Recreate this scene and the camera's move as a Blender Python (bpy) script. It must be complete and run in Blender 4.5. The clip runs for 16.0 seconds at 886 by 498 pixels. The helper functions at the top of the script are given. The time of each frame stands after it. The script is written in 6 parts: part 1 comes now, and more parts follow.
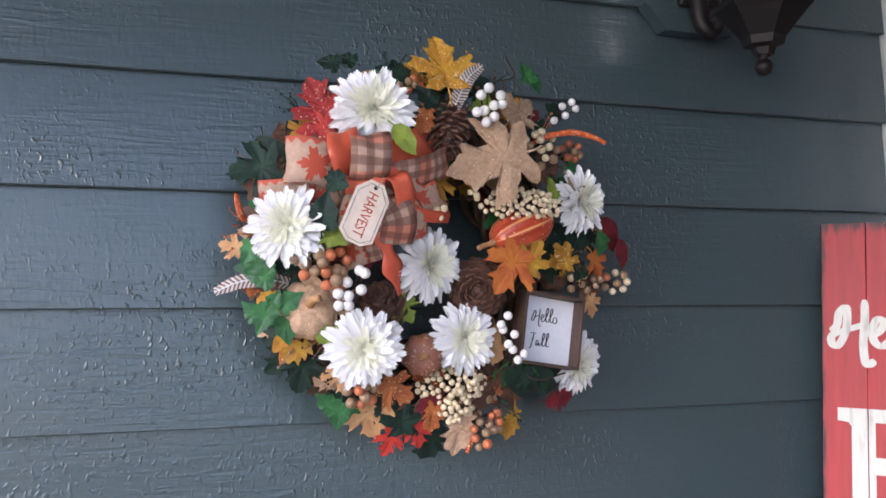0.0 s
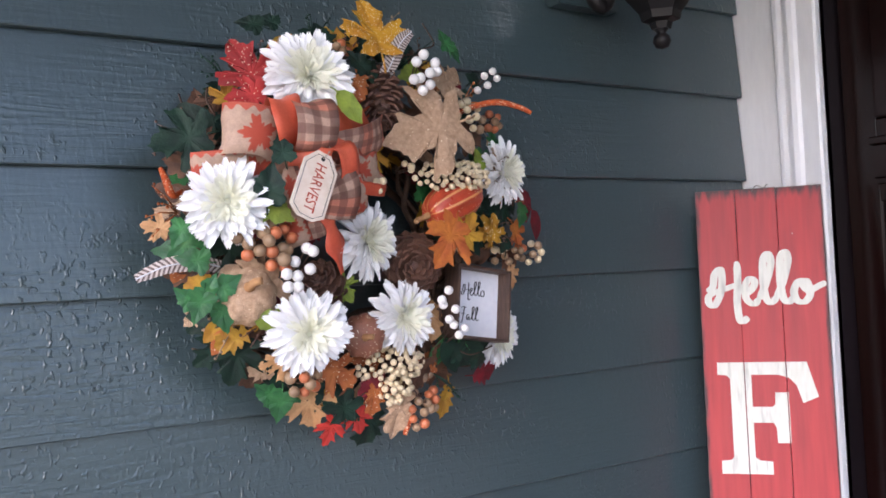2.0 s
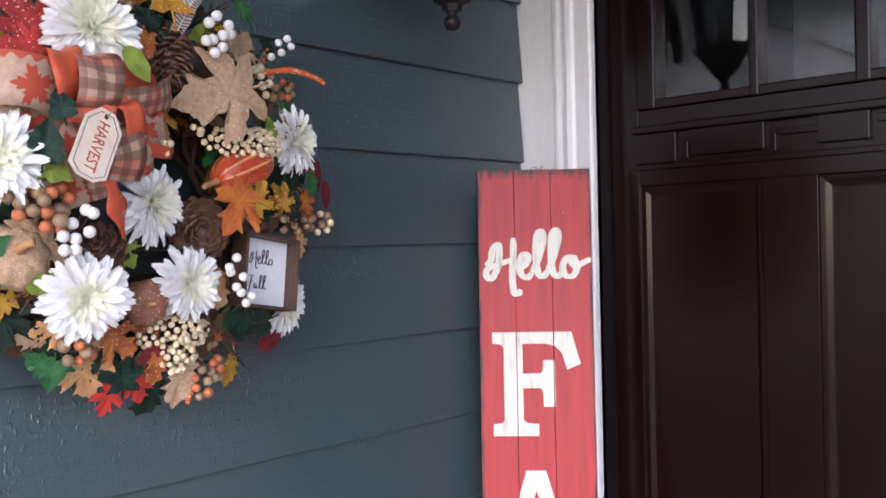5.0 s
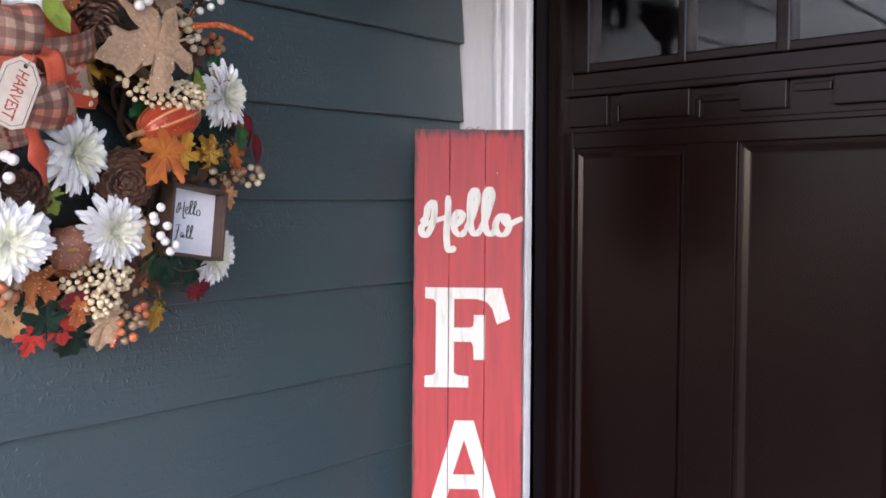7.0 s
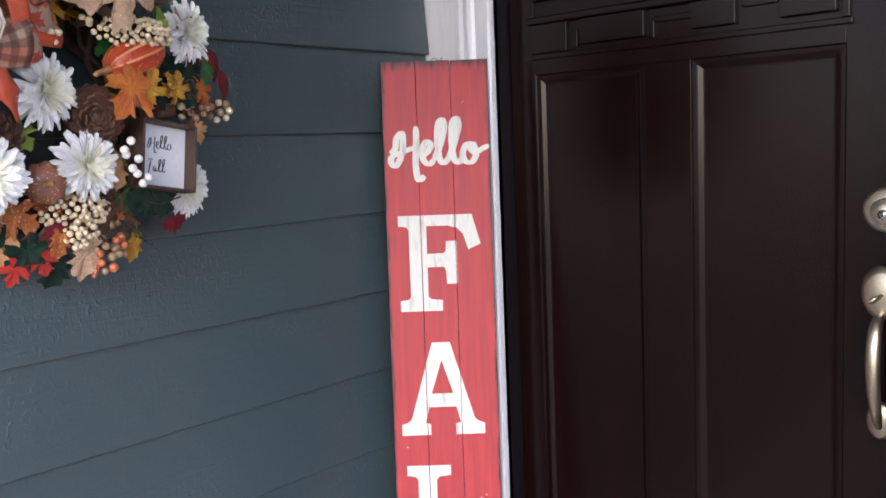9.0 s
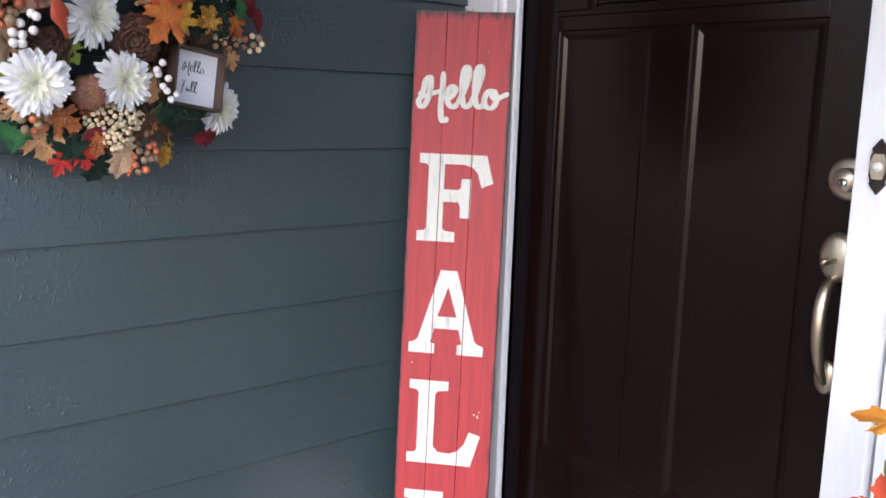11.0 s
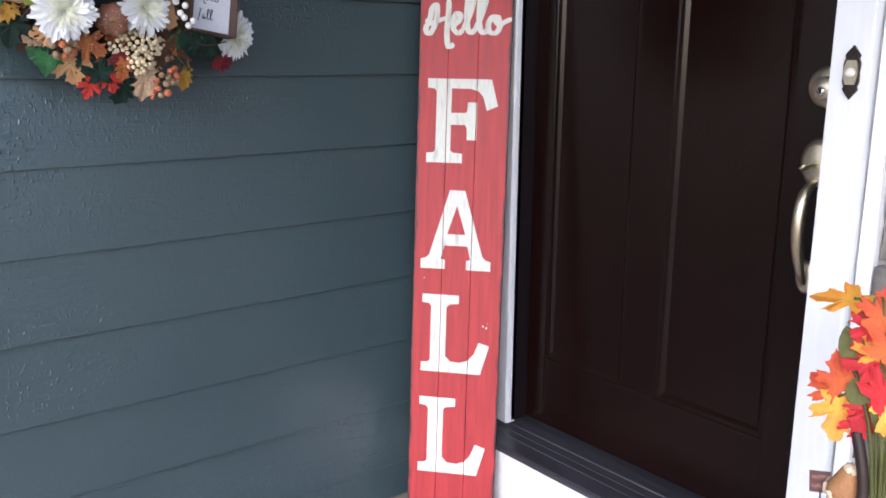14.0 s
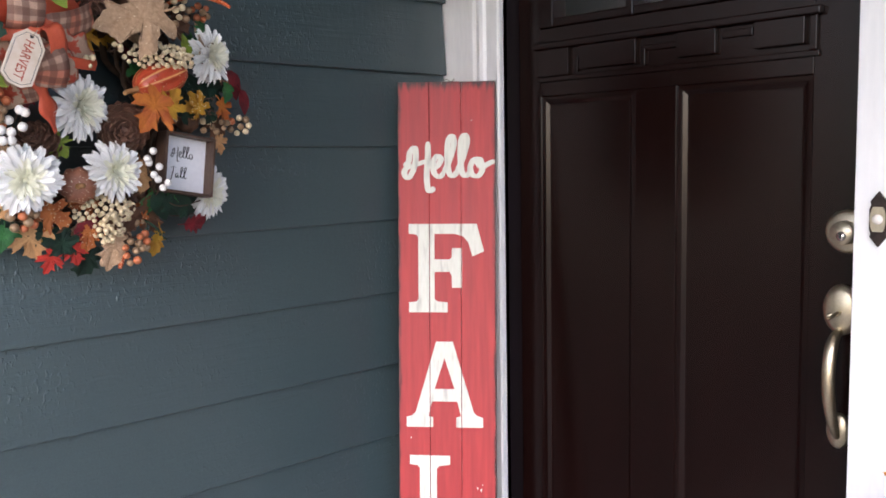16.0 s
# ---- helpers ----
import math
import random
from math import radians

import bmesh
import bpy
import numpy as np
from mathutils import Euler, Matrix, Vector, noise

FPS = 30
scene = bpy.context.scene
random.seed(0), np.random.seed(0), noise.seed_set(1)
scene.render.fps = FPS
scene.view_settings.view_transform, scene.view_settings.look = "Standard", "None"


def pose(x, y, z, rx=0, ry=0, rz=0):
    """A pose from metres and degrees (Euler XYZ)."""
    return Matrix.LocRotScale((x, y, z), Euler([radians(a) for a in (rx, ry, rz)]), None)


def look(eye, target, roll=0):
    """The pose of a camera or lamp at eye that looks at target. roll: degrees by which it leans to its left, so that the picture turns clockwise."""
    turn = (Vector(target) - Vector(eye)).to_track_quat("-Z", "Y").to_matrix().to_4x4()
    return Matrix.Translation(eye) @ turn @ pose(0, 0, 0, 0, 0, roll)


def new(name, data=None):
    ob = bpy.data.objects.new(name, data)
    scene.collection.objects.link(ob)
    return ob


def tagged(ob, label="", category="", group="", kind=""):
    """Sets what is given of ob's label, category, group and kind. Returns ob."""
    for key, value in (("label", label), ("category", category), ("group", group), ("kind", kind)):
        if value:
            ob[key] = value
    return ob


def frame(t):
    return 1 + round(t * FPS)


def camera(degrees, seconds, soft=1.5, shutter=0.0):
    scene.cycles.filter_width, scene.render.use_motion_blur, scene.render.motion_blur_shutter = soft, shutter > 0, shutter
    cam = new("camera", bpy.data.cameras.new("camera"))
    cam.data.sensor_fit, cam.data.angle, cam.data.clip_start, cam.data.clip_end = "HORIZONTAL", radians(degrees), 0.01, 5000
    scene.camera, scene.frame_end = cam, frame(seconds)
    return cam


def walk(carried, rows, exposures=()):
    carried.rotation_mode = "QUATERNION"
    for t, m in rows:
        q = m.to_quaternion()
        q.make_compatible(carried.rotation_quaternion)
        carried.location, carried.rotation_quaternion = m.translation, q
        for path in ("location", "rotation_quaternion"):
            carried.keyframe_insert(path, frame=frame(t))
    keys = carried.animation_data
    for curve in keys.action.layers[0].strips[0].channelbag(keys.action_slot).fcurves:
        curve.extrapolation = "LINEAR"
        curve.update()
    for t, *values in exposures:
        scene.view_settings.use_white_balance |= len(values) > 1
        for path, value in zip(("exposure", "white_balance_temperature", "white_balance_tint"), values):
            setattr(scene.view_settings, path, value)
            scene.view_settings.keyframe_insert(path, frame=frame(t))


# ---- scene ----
cam = camera(53.1, 16.0, soft=1.7)
PATH = [
    (0, (-1.358, -1.378, 1.372), (-0.737, 0.52, 1.482), -0.2),
    (0.5, (-1.353, -1.369, 1.367), (-0.693, 0.516, 1.489), 0.0),
    (1, (-1.416, -1.289, 1.365), (-0.533, 0.503, 1.468), -1.4),
    (1.5, (-1.497, -1.243, 1.366), (-0.502, 0.49, 1.444), -2.4),
    (2, (-1.545, -1.235, 1.368), (-0.469, 0.449, 1.426), -2.8),
    (2.5, (-1.555, -1.229, 1.366), (-0.387, 0.394, 1.408), -2.9),
    (3, (-1.574, -1.227, 1.368), (-0.364, 0.365, 1.403), -2.2),
    (3.5, (-1.568, -1.238, 1.366), (-0.267, 0.28, 1.388), -1.7),
    (6, (-1.564, -1.248, 1.36), (-0.079, 0.09, 1.316), -1.1),
    (6.5, (-1.555, -1.278, 1.357), (-0.058, 0.046, 1.289), -0.7),
    (7, (-1.548, -1.335, 1.358), (-0.059, -0.005, 1.246), 0.1),
    (7.5, (-1.55, -1.365, 1.345), (-0.05, -0.052, 1.185), -0.1),
    (8, (-1.565, -1.39, 1.332), (-0.078, -0.066, 1.146), -0.3),
    (8.5, (-1.563, -1.391, 1.322), (-0.037, -0.119, 1.085), -1.4),
    (9, (-1.57, -1.416, 1.316), (-0.079, -0.103, 1.09), -2.4),
    (9.5, (-1.521, -1.523, 1.303), (-0.108, -0.13, 1.05), 0.2),
    (12, (-1.538, -1.814, 1.28), (-0.326, -0.267, 0.904), 0.5),
    (12.5, (-1.546, -1.868, 1.251), (-0.373, -0.302, 0.835), 0.3),
    (13, (-1.571, -1.888, 1.233), (-0.388, -0.339, 0.787), 0.4),
    (13.5, (-1.583, -1.895, 1.229), (-0.407, -0.347, 0.757), 0.7),
    (14, (-1.565, -1.872, 1.242), (-0.349, -0.346, 0.803), 0.6),
    (14.5, (-1.572, -1.788, 1.267), (-0.277, -0.308, 0.905), -0.2),
    (15, (-1.587, -1.695, 1.279), (-0.217, -0.267, 0.989), -1.1),
    (15.5, (-1.583, -1.645, 1.293), (-0.195, -0.226, 1.048), -0.8),
    (16, (-1.569, -1.649, 1.322), (-0.2, -0.204, 1.122), -1.0),
]
walk(cam, [(t, look(eye, target, roll)) for t, eye, target, roll in PATH], [(0.0, 1.68, 5860, 23), (7.0, 1.64, 5860, 22), (12.0, 1.41, 5790, 18), (13.5, 1.42, 5690, 17), (16.0, 1.49, 6080, 19)])

# overcast daylight reaches the porch from its open west and south sides
world = bpy.data.worlds.new("overcast_sky")
scene.world = world
world.use_nodes = True
wn = world.node_tree.nodes
sky = wn.new("ShaderNodeTexSky")
sky.sky_type, sky.sun_disc = "NISHITA", False
sky.sun_elevation, sky.sun_rotation = radians(30), radians(235)
sky.air_density, sky.dust_density, sky.ozone_density = 1.0, 1.5, 1.5
world.node_tree.links.new(sky.outputs[0], wn["Background"].inputs[0])
wn["Background"].inputs[1].default_value = 0.15
sun_data = bpy.data.lights.new("sun", "SUN")
sun_data.energy, sun_data.angle, sun_data.color = 1.2, radians(40), (1.0, 0.98, 0.96)
sun = new("sun", sun_data)
sun.matrix_world = look((-5.6, -3.2, 3.7), (0, 0, 0))


# ---- small building helpers ----
def part(name, bm, material, parent=None, label="", smooth=False):
    """Links a bmesh as one mesh object under a thing or a part."""
    me = bpy.data.meshes.new(name)
    bm.to_mesh(me)
    bm.free()
    return link_mesh(name, me, material, parent, label, smooth)


def link_mesh(name, me, material, parent=None, label="", smooth=False, m=None):
    if material and not me.materials:
        me.materials.append(material)
    if smooth:
        for p in me.polygons:
            p.use_smooth = True
    ob = new(name, me)
    if parent:
        ob.parent = parent
    if m is not None:
        ob.matrix_basis = m
    if label:
        ob["label"] = label
    return ob


def empty(name, m=None):
    ob = new(name)
    ob.empty_display_size = 0.05
    if m is not None:
        ob.matrix_basis = m
    return ob


def box(bm, x0, x1, y0, y1, z0, z1, bevel=0.0, seg=2):
    m = Matrix.Translation(((x0 + x1) / 2, (y0 + y1) / 2, (z0 + z1) / 2)) @ Matrix.Diagonal((abs(x1 - x0), abs(y1 - y0), abs(z1 - z0), 1))
    r = bmesh.ops.create_cube(bm, size=1, matrix=m)
    if bevel:
        es = {e for v in r["verts"] for e in v.link_edges}
        bmesh.ops.bevel(bm, geom=list(es), offset=bevel, segments=seg, affect="EDGES", profile=0.6)
    return bm


def boxed(x0, x1, y0, y1, z0, z1, bevel=0.0, seg=2):
    return box(bmesh.new(), x0, x1, y0, y1, z0, z1, bevel, seg)


def prism(pts, d0, d1, m=None):
    """A flat outline in x, y given depth along z, from d0 to d1, put at m."""
    bm = bmesh.new()
    a = [bm.verts.new((x, y, d0)) for x, y in pts]
    b = [bm.verts.new((x, y, d1)) for x, y in pts]
    bm.faces.new(a[::-1])
    bm.faces.new(b)
    n = len(pts)
    for i in range(n):
        bm.faces.new((a[i], a[(i + 1) % n], b[(i + 1) % n], b[i]))
    bmesh.ops.recalc_face_normals(bm, faces=bm.faces)
    if m is not None:
        bm.transform(m)
    return bm


def lathe(profile, steps=32, m=None, sides=None):
    """A profile of (radius, height) turned round z."""
    bm = bmesh.new()
    rings = []
    for r, z in profile:
        if r < 1e-5:
            rings.append([bm.verts.new((0, 0, z))])
        else:
            rings.append([bm.verts.new((r * math.cos(2 * math.pi * i / steps), r * math.sin(2 * math.pi * i / steps), z)) for i in range(steps)])
    for a, b in zip(rings, rings[1:]):
        for i in range(steps):
            j = (i + 1) % steps
            vs = [a[i % len(a)], a[j % len(a)], b[j % len(b)], b[i % len(b)]]
            vs = list(dict.fromkeys(vs))
            if len(vs) > 2:
                bm.faces.new(vs)
    for ring in (rings[0], rings[-1]):
        if len(ring) > 2:
            bm.faces.new(ring)
    bmesh.ops.recalc_face_normals(bm, faces=bm.faces)
    if m is not None:
        bm.transform(m)
    return bm


def tube(bm, pts, radii, steps=8, flat=1.0):
    """A round or flattened rod along points."""
    pts = [Vector(p) for p in pts]
    if not hasattr(radii, "__len__"):
        radii = [radii] * len(pts)
    rings, side = [], None
    for i, p in enumerate(pts):
        d = (pts[min(i + 1, len(pts) - 1)] - pts[max(i - 1, 0)]).normalized()
        if side is None:
            side = d.orthogonal().normalized()
        side = (side - d * side.dot(d)).normalized()
        up = d.cross(side)
        rings.append([bm.verts.new(p + radii[i] * (math.cos(2 * math.pi * k / steps) * side + flat * math.sin(2 * math.pi * k / steps) * up)) for k in range(steps)])
    for a, b in zip(rings, rings[1:]):
        for k in range(steps):
            bm.faces.new((a[k], a[(k + 1) % steps], b[(k + 1) % steps], b[k]))
    bm.faces.new(rings[0][::-1])
    bm.faces.new(rings[-1])
    return bm


def spline(pts, per=8):
    """A smooth line through points (Catmull-Rom)."""
    pts = [Vector(p) for p in pts]
    ext = [2 * pts[0] - pts[1]] + pts + [2 * pts[-1] - pts[-2]]
    out = []
    for i in range(1, len(ext) - 2):
        a, b, c, d = ext[i - 1:i + 3]
        for k in range(per):
            t = k / per
            out.append(0.5 * (2 * b + (c - a) * t + (2 * a - 5 * b + 4 * c - d) * t * t + (3 * b - a - 3 * c + d) * t ** 3))
    return out + [pts[-1]]


def stroke(pts, width, d0, d1, m, per=8, taper=0.35, slant=0.5):
    """A brush stroke: a ribbon with rounded ends along 2D points, thicker on down strokes."""
    line = spline([(x, y, 0) for x, y in pts], per)
    bm = bmesh.new()
    top, low = [], []
    n = len(line)
    for i, p in enumerate(line):
        d = (line[min(i + 1, n - 1)] - line[max(i - 1, 0)]).normalized()
        s = Vector((-d.y, d.x, 0))
        w = width * (1 - slant * (1 - abs(d.y))) / 2
        e = min(i, n - 1 - i) / max(1, per * taper)
        w *= min(1.0, 0.45 + 0.55 * math.sqrt(max(0.0, min(1.0, e))))
        q = [p + s * w, p - s * w]
        top.append([bm.verts.new((v.x, v.y, d1 + 0.000002 * i)) for v in q])
        low.append([bm.verts.new((v.x, v.y, d0)) for v in q])
    for i in range(n - 1):
        bm.faces.new((top[i][0], top[i + 1][0], top[i + 1][1], top[i][1]))
        bm.faces.new((top[i][0], low[i][0], low[i + 1][0], top[i + 1][0]))
        bm.faces.new((top[i][1], top[i + 1][1], low[i + 1][1], low[i][1]))
    bmesh.ops.recalc_face_normals(bm, faces=bm.faces)
    bm.transform(m)
    return bm


def lettering(words, size, depth, m, align="CENTER"):
    """Words in the built-in font as a mesh, at m."""
    cu = bpy.data.curves.new("lettering", "FONT")
    cu.body, cu.size, cu.extrude, cu.align_x, cu.align_y, cu.resolution_u = words, size, depth, align, "CENTER", 3
    ob = bpy.data.objects.new("lettering", cu)
    scene.collection.objects.link(ob)
    me = bpy.data.meshes.new_from_object(ob.evaluated_get(bpy.context.evaluated_depsgraph_get()))
    bpy.data.objects.remove(ob)
    me.transform(m)
    return me


# ---- materials ----
def pbr(name, a, b=None, scale=6.0, rough=0.6, rvar=0.1, metal=0.0, bump=0.15, bscale=120.0, stretch=(1, 1, 1), dist=0.002, detail=6.0, island=0.0, spec=0.5, glitter=0.0, low=0.35, high=0.65, translucent=0.0):
    """A surface with colour that varies at a large and a small scale, uneven gloss and fine relief."""
    mt = bpy.data.materials.new(name)
    mt.use_nodes = True
    n, l = mt.node_tree.nodes, mt.node_tree.links
    p = n["Principled BSDF"]
    b = b or tuple(c * 0.75 for c in a)
    tc, mp = n.new("ShaderNodeTexCoord"), n.new("ShaderNodeMapping")
    mp.inputs["Scale"].default_value = stretch
    l.new(tc.outputs["Object"], mp.inputs[0])
    n1, n2 = n.new("ShaderNodeTexNoise"), n.new("ShaderNodeTexNoise")
    n1.inputs["Scale"].default_value, n1.inputs["Detail"].default_value = scale, detail
    n2.inputs["Scale"].default_value, n2.inputs["Detail"].default_value = bscale, 4.0
    l.new(mp.outputs[0], n1.inputs["Vector"])
    l.new(mp.outputs[0], n2.inputs["Vector"])
    ramp = n.new("ShaderNodeValToRGB")
    ramp.color_ramp.elements[0].position, ramp.color_ramp.elements[1].position = low, high
    ramp.color_ramp.elements[0].color, ramp.color_ramp.elements[1].color = (*b, 1), (*a, 1)
    l.new(n1.outputs["Fac"], ramp.inputs[0])
    fine = n.new("ShaderNodeMixRGB")
    fine.blend_type = "OVERLAY"
    fine.inputs[0].default_value = 0.25
    l.new(ramp.outputs[0], fine.inputs[1])
    l.new(n2.outputs["Fac"], fine.inputs[2])
    out = fine.outputs[0]
    if island:
        info, hsv, rng = n.new("ShaderNodeObjectInfo"), n.new("ShaderNodeHueSaturation"), n.new("ShaderNodeMapRange")
        rng.inputs[3].default_value, rng.inputs[4].default_value = 1 - island, 1 + island
        l.new(info.outputs["Random"], rng.inputs[0])
        l.new(rng.outputs[0], hsv.inputs["Value"])
        l.new(out, hsv.inputs["Color"])
        out = hsv.outputs[0]
    rr = n.new("ShaderNodeMapRange")
    rr.inputs[3].default_value, rr.inputs[4].default_value = max(0.02, rough - rvar), min(1, rough + rvar)
    l.new(n1.outputs["Fac"], rr.inputs[0])
    rout = rr.outputs[0]
    if glitter:
        vo, gt = n.new("ShaderNodeTexVoronoi"), n.new("ShaderNodeMath")
        vo.inputs["Scale"].default_value = 800
        l.new(tc.outputs["Object"], vo.inputs["Vector"])
        sep = n.new("ShaderNodeSeparateColor")
        l.new(vo.outputs["Color"], sep.inputs[0])
        gt.operation = "GREATER_THAN"
        gt.inputs[1].default_value = 1 - glitter
        l.new(sep.outputs[0], gt.inputs[0])
        mg = n.new("ShaderNodeMixRGB")
        mg.inputs[2].default_value = (0.95, 0.85, 0.65, 1)
        l.new(gt.outputs[0], mg.inputs[0])
        l.new(out, mg.inputs[1])
        out = mg.outputs[0]
        l.new(gt.outputs[0], p.inputs["Metallic"])
    else:
        p.inputs["Metallic"].default_value = metal
    l.new(out, p.inputs["Base Color"])
    l.new(rout, p.inputs["Roughness"])
    p.inputs["Specular IOR Level"].default_value = spec
    if bump:
        bp = n.new("ShaderNodeBump")
        bp.inputs["Strength"].default_value, bp.inputs["Distance"].default_value = bump, dist
        l.new(n2.outputs["Fac"], bp.inputs["Height"])
        l.new(bp.outputs[0], p.inputs["Normal"])
    if translucent:
        tr, mx = n.new("ShaderNodeBsdfTranslucent"), n.new("ShaderNodeMixShader")
        mx.inputs[0].default_value = translucent
        l.new(out, tr.inputs[0])
        l.new(p.outputs[0], mx.inputs[1])
        l.new(tr.outputs[0], mx.inputs[2])
        l.new(mx.outputs[0], n["Material Output"].inputs[0])
    return mt


def siding_material():
    """Slate satin paint over embossed cedar grain: long grain lines, raised flecks and rings round knots, in patches."""
    mt = pbr("slate_siding_paint", (0.040, 0.065, 0.072), (0.033, 0.055, 0.063), scale=1.7, rough=0.30, rvar=0.02, bump=0, bscale=300, spec=0.85)
    n, l = mt.node_tree.nodes, mt.node_tree.links
    p = n["Principled BSDF"]
    tc = n.new("ShaderNodeTexCoord")
    info = n.new("ShaderNodeObjectInfo")
    add = n.new("ShaderNodeVectorMath")
    sc = n.new("ShaderNodeVectorMath")
    sc.operation = "SCALE"
    sc.inputs[0].default_value = (13.0, 5.0, 3.0)
    l.new(info.outputs["Random"], sc.inputs["Scale"])
    l.new(tc.outputs["Object"], add.inputs[0])
    l.new(sc.outputs[0], add.inputs[1])

    def mapped(stretch):
        mp = n.new("ShaderNodeMapping")
        mp.inputs["Scale"].default_value = stretch
        l.new(add.outputs[0], mp.inputs[0])
        return mp.outputs[0]

    def cloud(stretch, scale, detail, dist):
        nz = n.new("ShaderNodeTexNoise")
        nz.inputs["Scale"].default_value, nz.inputs["Detail"].default_value, nz.inputs["Distortion"].default_value = scale, detail, dist
        l.new(mapped(stretch), nz.inputs["Vector"])
        return nz.outputs["Fac"]

    def span(sock, lo, hi, a=0.0, b=1.0):
        k = n.new("ShaderNodeMapRange")
        for i, v in zip((1, 2, 3, 4), (lo, hi, a, b)):
            k.inputs[i].default_value = v
        l.new(sock, k.inputs[0])
        return k.outputs[0]

    def calc(op, a, b=0.0):
        k = n.new("ShaderNodeMath")
        k.operation = op
        for s, v in zip(k.inputs, (a, b)):
            if isinstance(v, (int, float)):
                s.default_value = v
            else:
                l.new(v, s)
        return k.outputs[0]
    grain = cloud((2.6, 1, 30), 3.0, 2.5, 1.4)
    saw = cloud((26, 1, 8), 3.0, 1.5, 0.8)
    flecks = span(cloud((48, 1, 34), 2.6, 1.0, 0.25), 0.58, 0.72)
    vo = n.new("ShaderNodeTexVoronoi")
    vo.inputs["Scale"].default_value = 1.0
    l.new(mapped((2.3, 1, 6.5)), vo.inputs["Vector"])
    far = calc("ADD", vo.outputs["Distance"], calc("MULTIPLY", cloud((3, 1, 5), 2.0, 1.0, 0.0), 0.12))
    rings = calc("MULTIPLY", calc("SINE", calc("MULTIPLY", far, 110.0)), span(vo.outputs["Distance"], 0.05, 0.21, 0.6, 0.0))
    patches = span(cloud((1, 1, 1.4), 2.4, 3.0, 0.4), 0.36, 0.60, 0.15)
    spots = span(cloud((1, 1, 1.6), 3.4, 3.0, 0.6), 0.40, 0.66)
    rough = calc("ADD", calc("MULTIPLY", calc("SUBTRACT", grain, 0.5), 0.42), calc("MULTIPLY", calc("SUBTRACT", saw, 0.5), 0.30))
    height = calc("ADD", calc("MULTIPLY", rough, patches), calc("MULTIPLY", calc("MULTIPLY", flecks, 0.55), calc("MULTIPLY", spots, patches)))
    height = calc("ADD", height, calc("MULTIPLY", calc("MULTIPLY", rings, 0.26), spots))
    bp = n.new("ShaderNodeBump")
    bp.inputs["Strength"].default_value, bp.inputs["Distance"].default_value = 0.62, 0.0042
    l.new(height, bp.inputs["Height"])
    l.new(bp.outputs[0], p.inputs["Normal"])
    return mt


def plank_material():
    """Red paint with dark grain and grime, worn through to charred wood along both ends and edges."""
    mt = pbr("worn_red_paint", (0.40, 0.033, 0.035), (0.32, 0.024, 0.028), scale=5, rough=0.52, spec=0.42, bump=0.25, bscale=14, stretch=(9, 0.6, 1), dist=0.0015)
    n, l = mt.node_tree.nodes, mt.node_tree.links
    p = n["Principled BSDF"]
    base = p.inputs["Base Color"].links[0].from_socket
    tc = n.new("ShaderNodeTexCoord")
    sep = n.new("ShaderNodeSeparateXYZ")
    l.new(tc.outputs["Object"], sep.inputs[0])
    mp, nz = n.new("ShaderNodeMapping"), n.new("ShaderNodeTexNoise")
    mp.inputs["Scale"].default_value = (95, 14, 1)
    nz.inputs["Scale"].default_value, nz.inputs["Detail"].default_value = 1.0, 6.0
    l.new(tc.outputs["Object"], mp.inputs[0])
    l.new(mp.outputs[0], nz.inputs["Vector"])

    def math_node(op, a, b):
        k = n.new("ShaderNodeMath")
        k.operation = op
        for s, v in zip(k.inputs, (a, b)):
            if isinstance(v, (int, float)):
                s.default_value = v
            else:
                l.new(v, s)
        return k.outputs[0]

    def wear(dist, reach):
        k = n.new("ShaderNodeMapRange")
        k.inputs[1].default_value, k.inputs[2].default_value = reach, 0.0
        l.new(dist, k.inputs[0])
        return k.outputs[0]
    top = wear(math_node("SUBTRACT", SIGN_H, sep.outputs[1]), 0.045)
    bottom = wear(sep.outputs[1], 0.05)
    side = wear(math_node("SUBTRACT", SIGN_W / 2, math_node("ABSOLUTE", sep.outputs[0], 0)), 0.015)
    edge = math_node("MAXIMUM", math_node("MAXIMUM", top, bottom), math_node("MULTIPLY", side, 1.1))
    fac = n.new("ShaderNodeMapRange")
    fac.inputs[1].default_value, fac.inputs[2].default_value = 0.93, 1.25
    l.new(math_node("ADD", math_node("MULTIPLY", edge, 0.75), nz.outputs["Fac"]), fac.inputs[0])
    mx = n.new("ShaderNodeMixRGB")
    mx.inputs[2].default_value = (0.045, 0.018, 0.02, 1)
    l.new(fac.outputs[0], mx.inputs[0])
    l.new(base, mx.inputs[1])
    streak = n.new("ShaderNodeMapRange")
    streak.inputs[1].default_value, streak.inputs[2].default_value, streak.inputs[4].default_value = 0.60, 0.85, 0.35
    l.new(nz.outputs["Fac"], streak.inputs[0])
    mx2 = n.new("ShaderNodeMixRGB")
    mx2.inputs[2].default_value = (0.22, 0.03, 0.035, 1)
    l.new(streak.outputs[0], mx2.inputs[0])
    l.new(mx.outputs[0], mx2.inputs[1])
    l.new(mx2.outputs[0], p.inputs["Base Color"])
    return mt


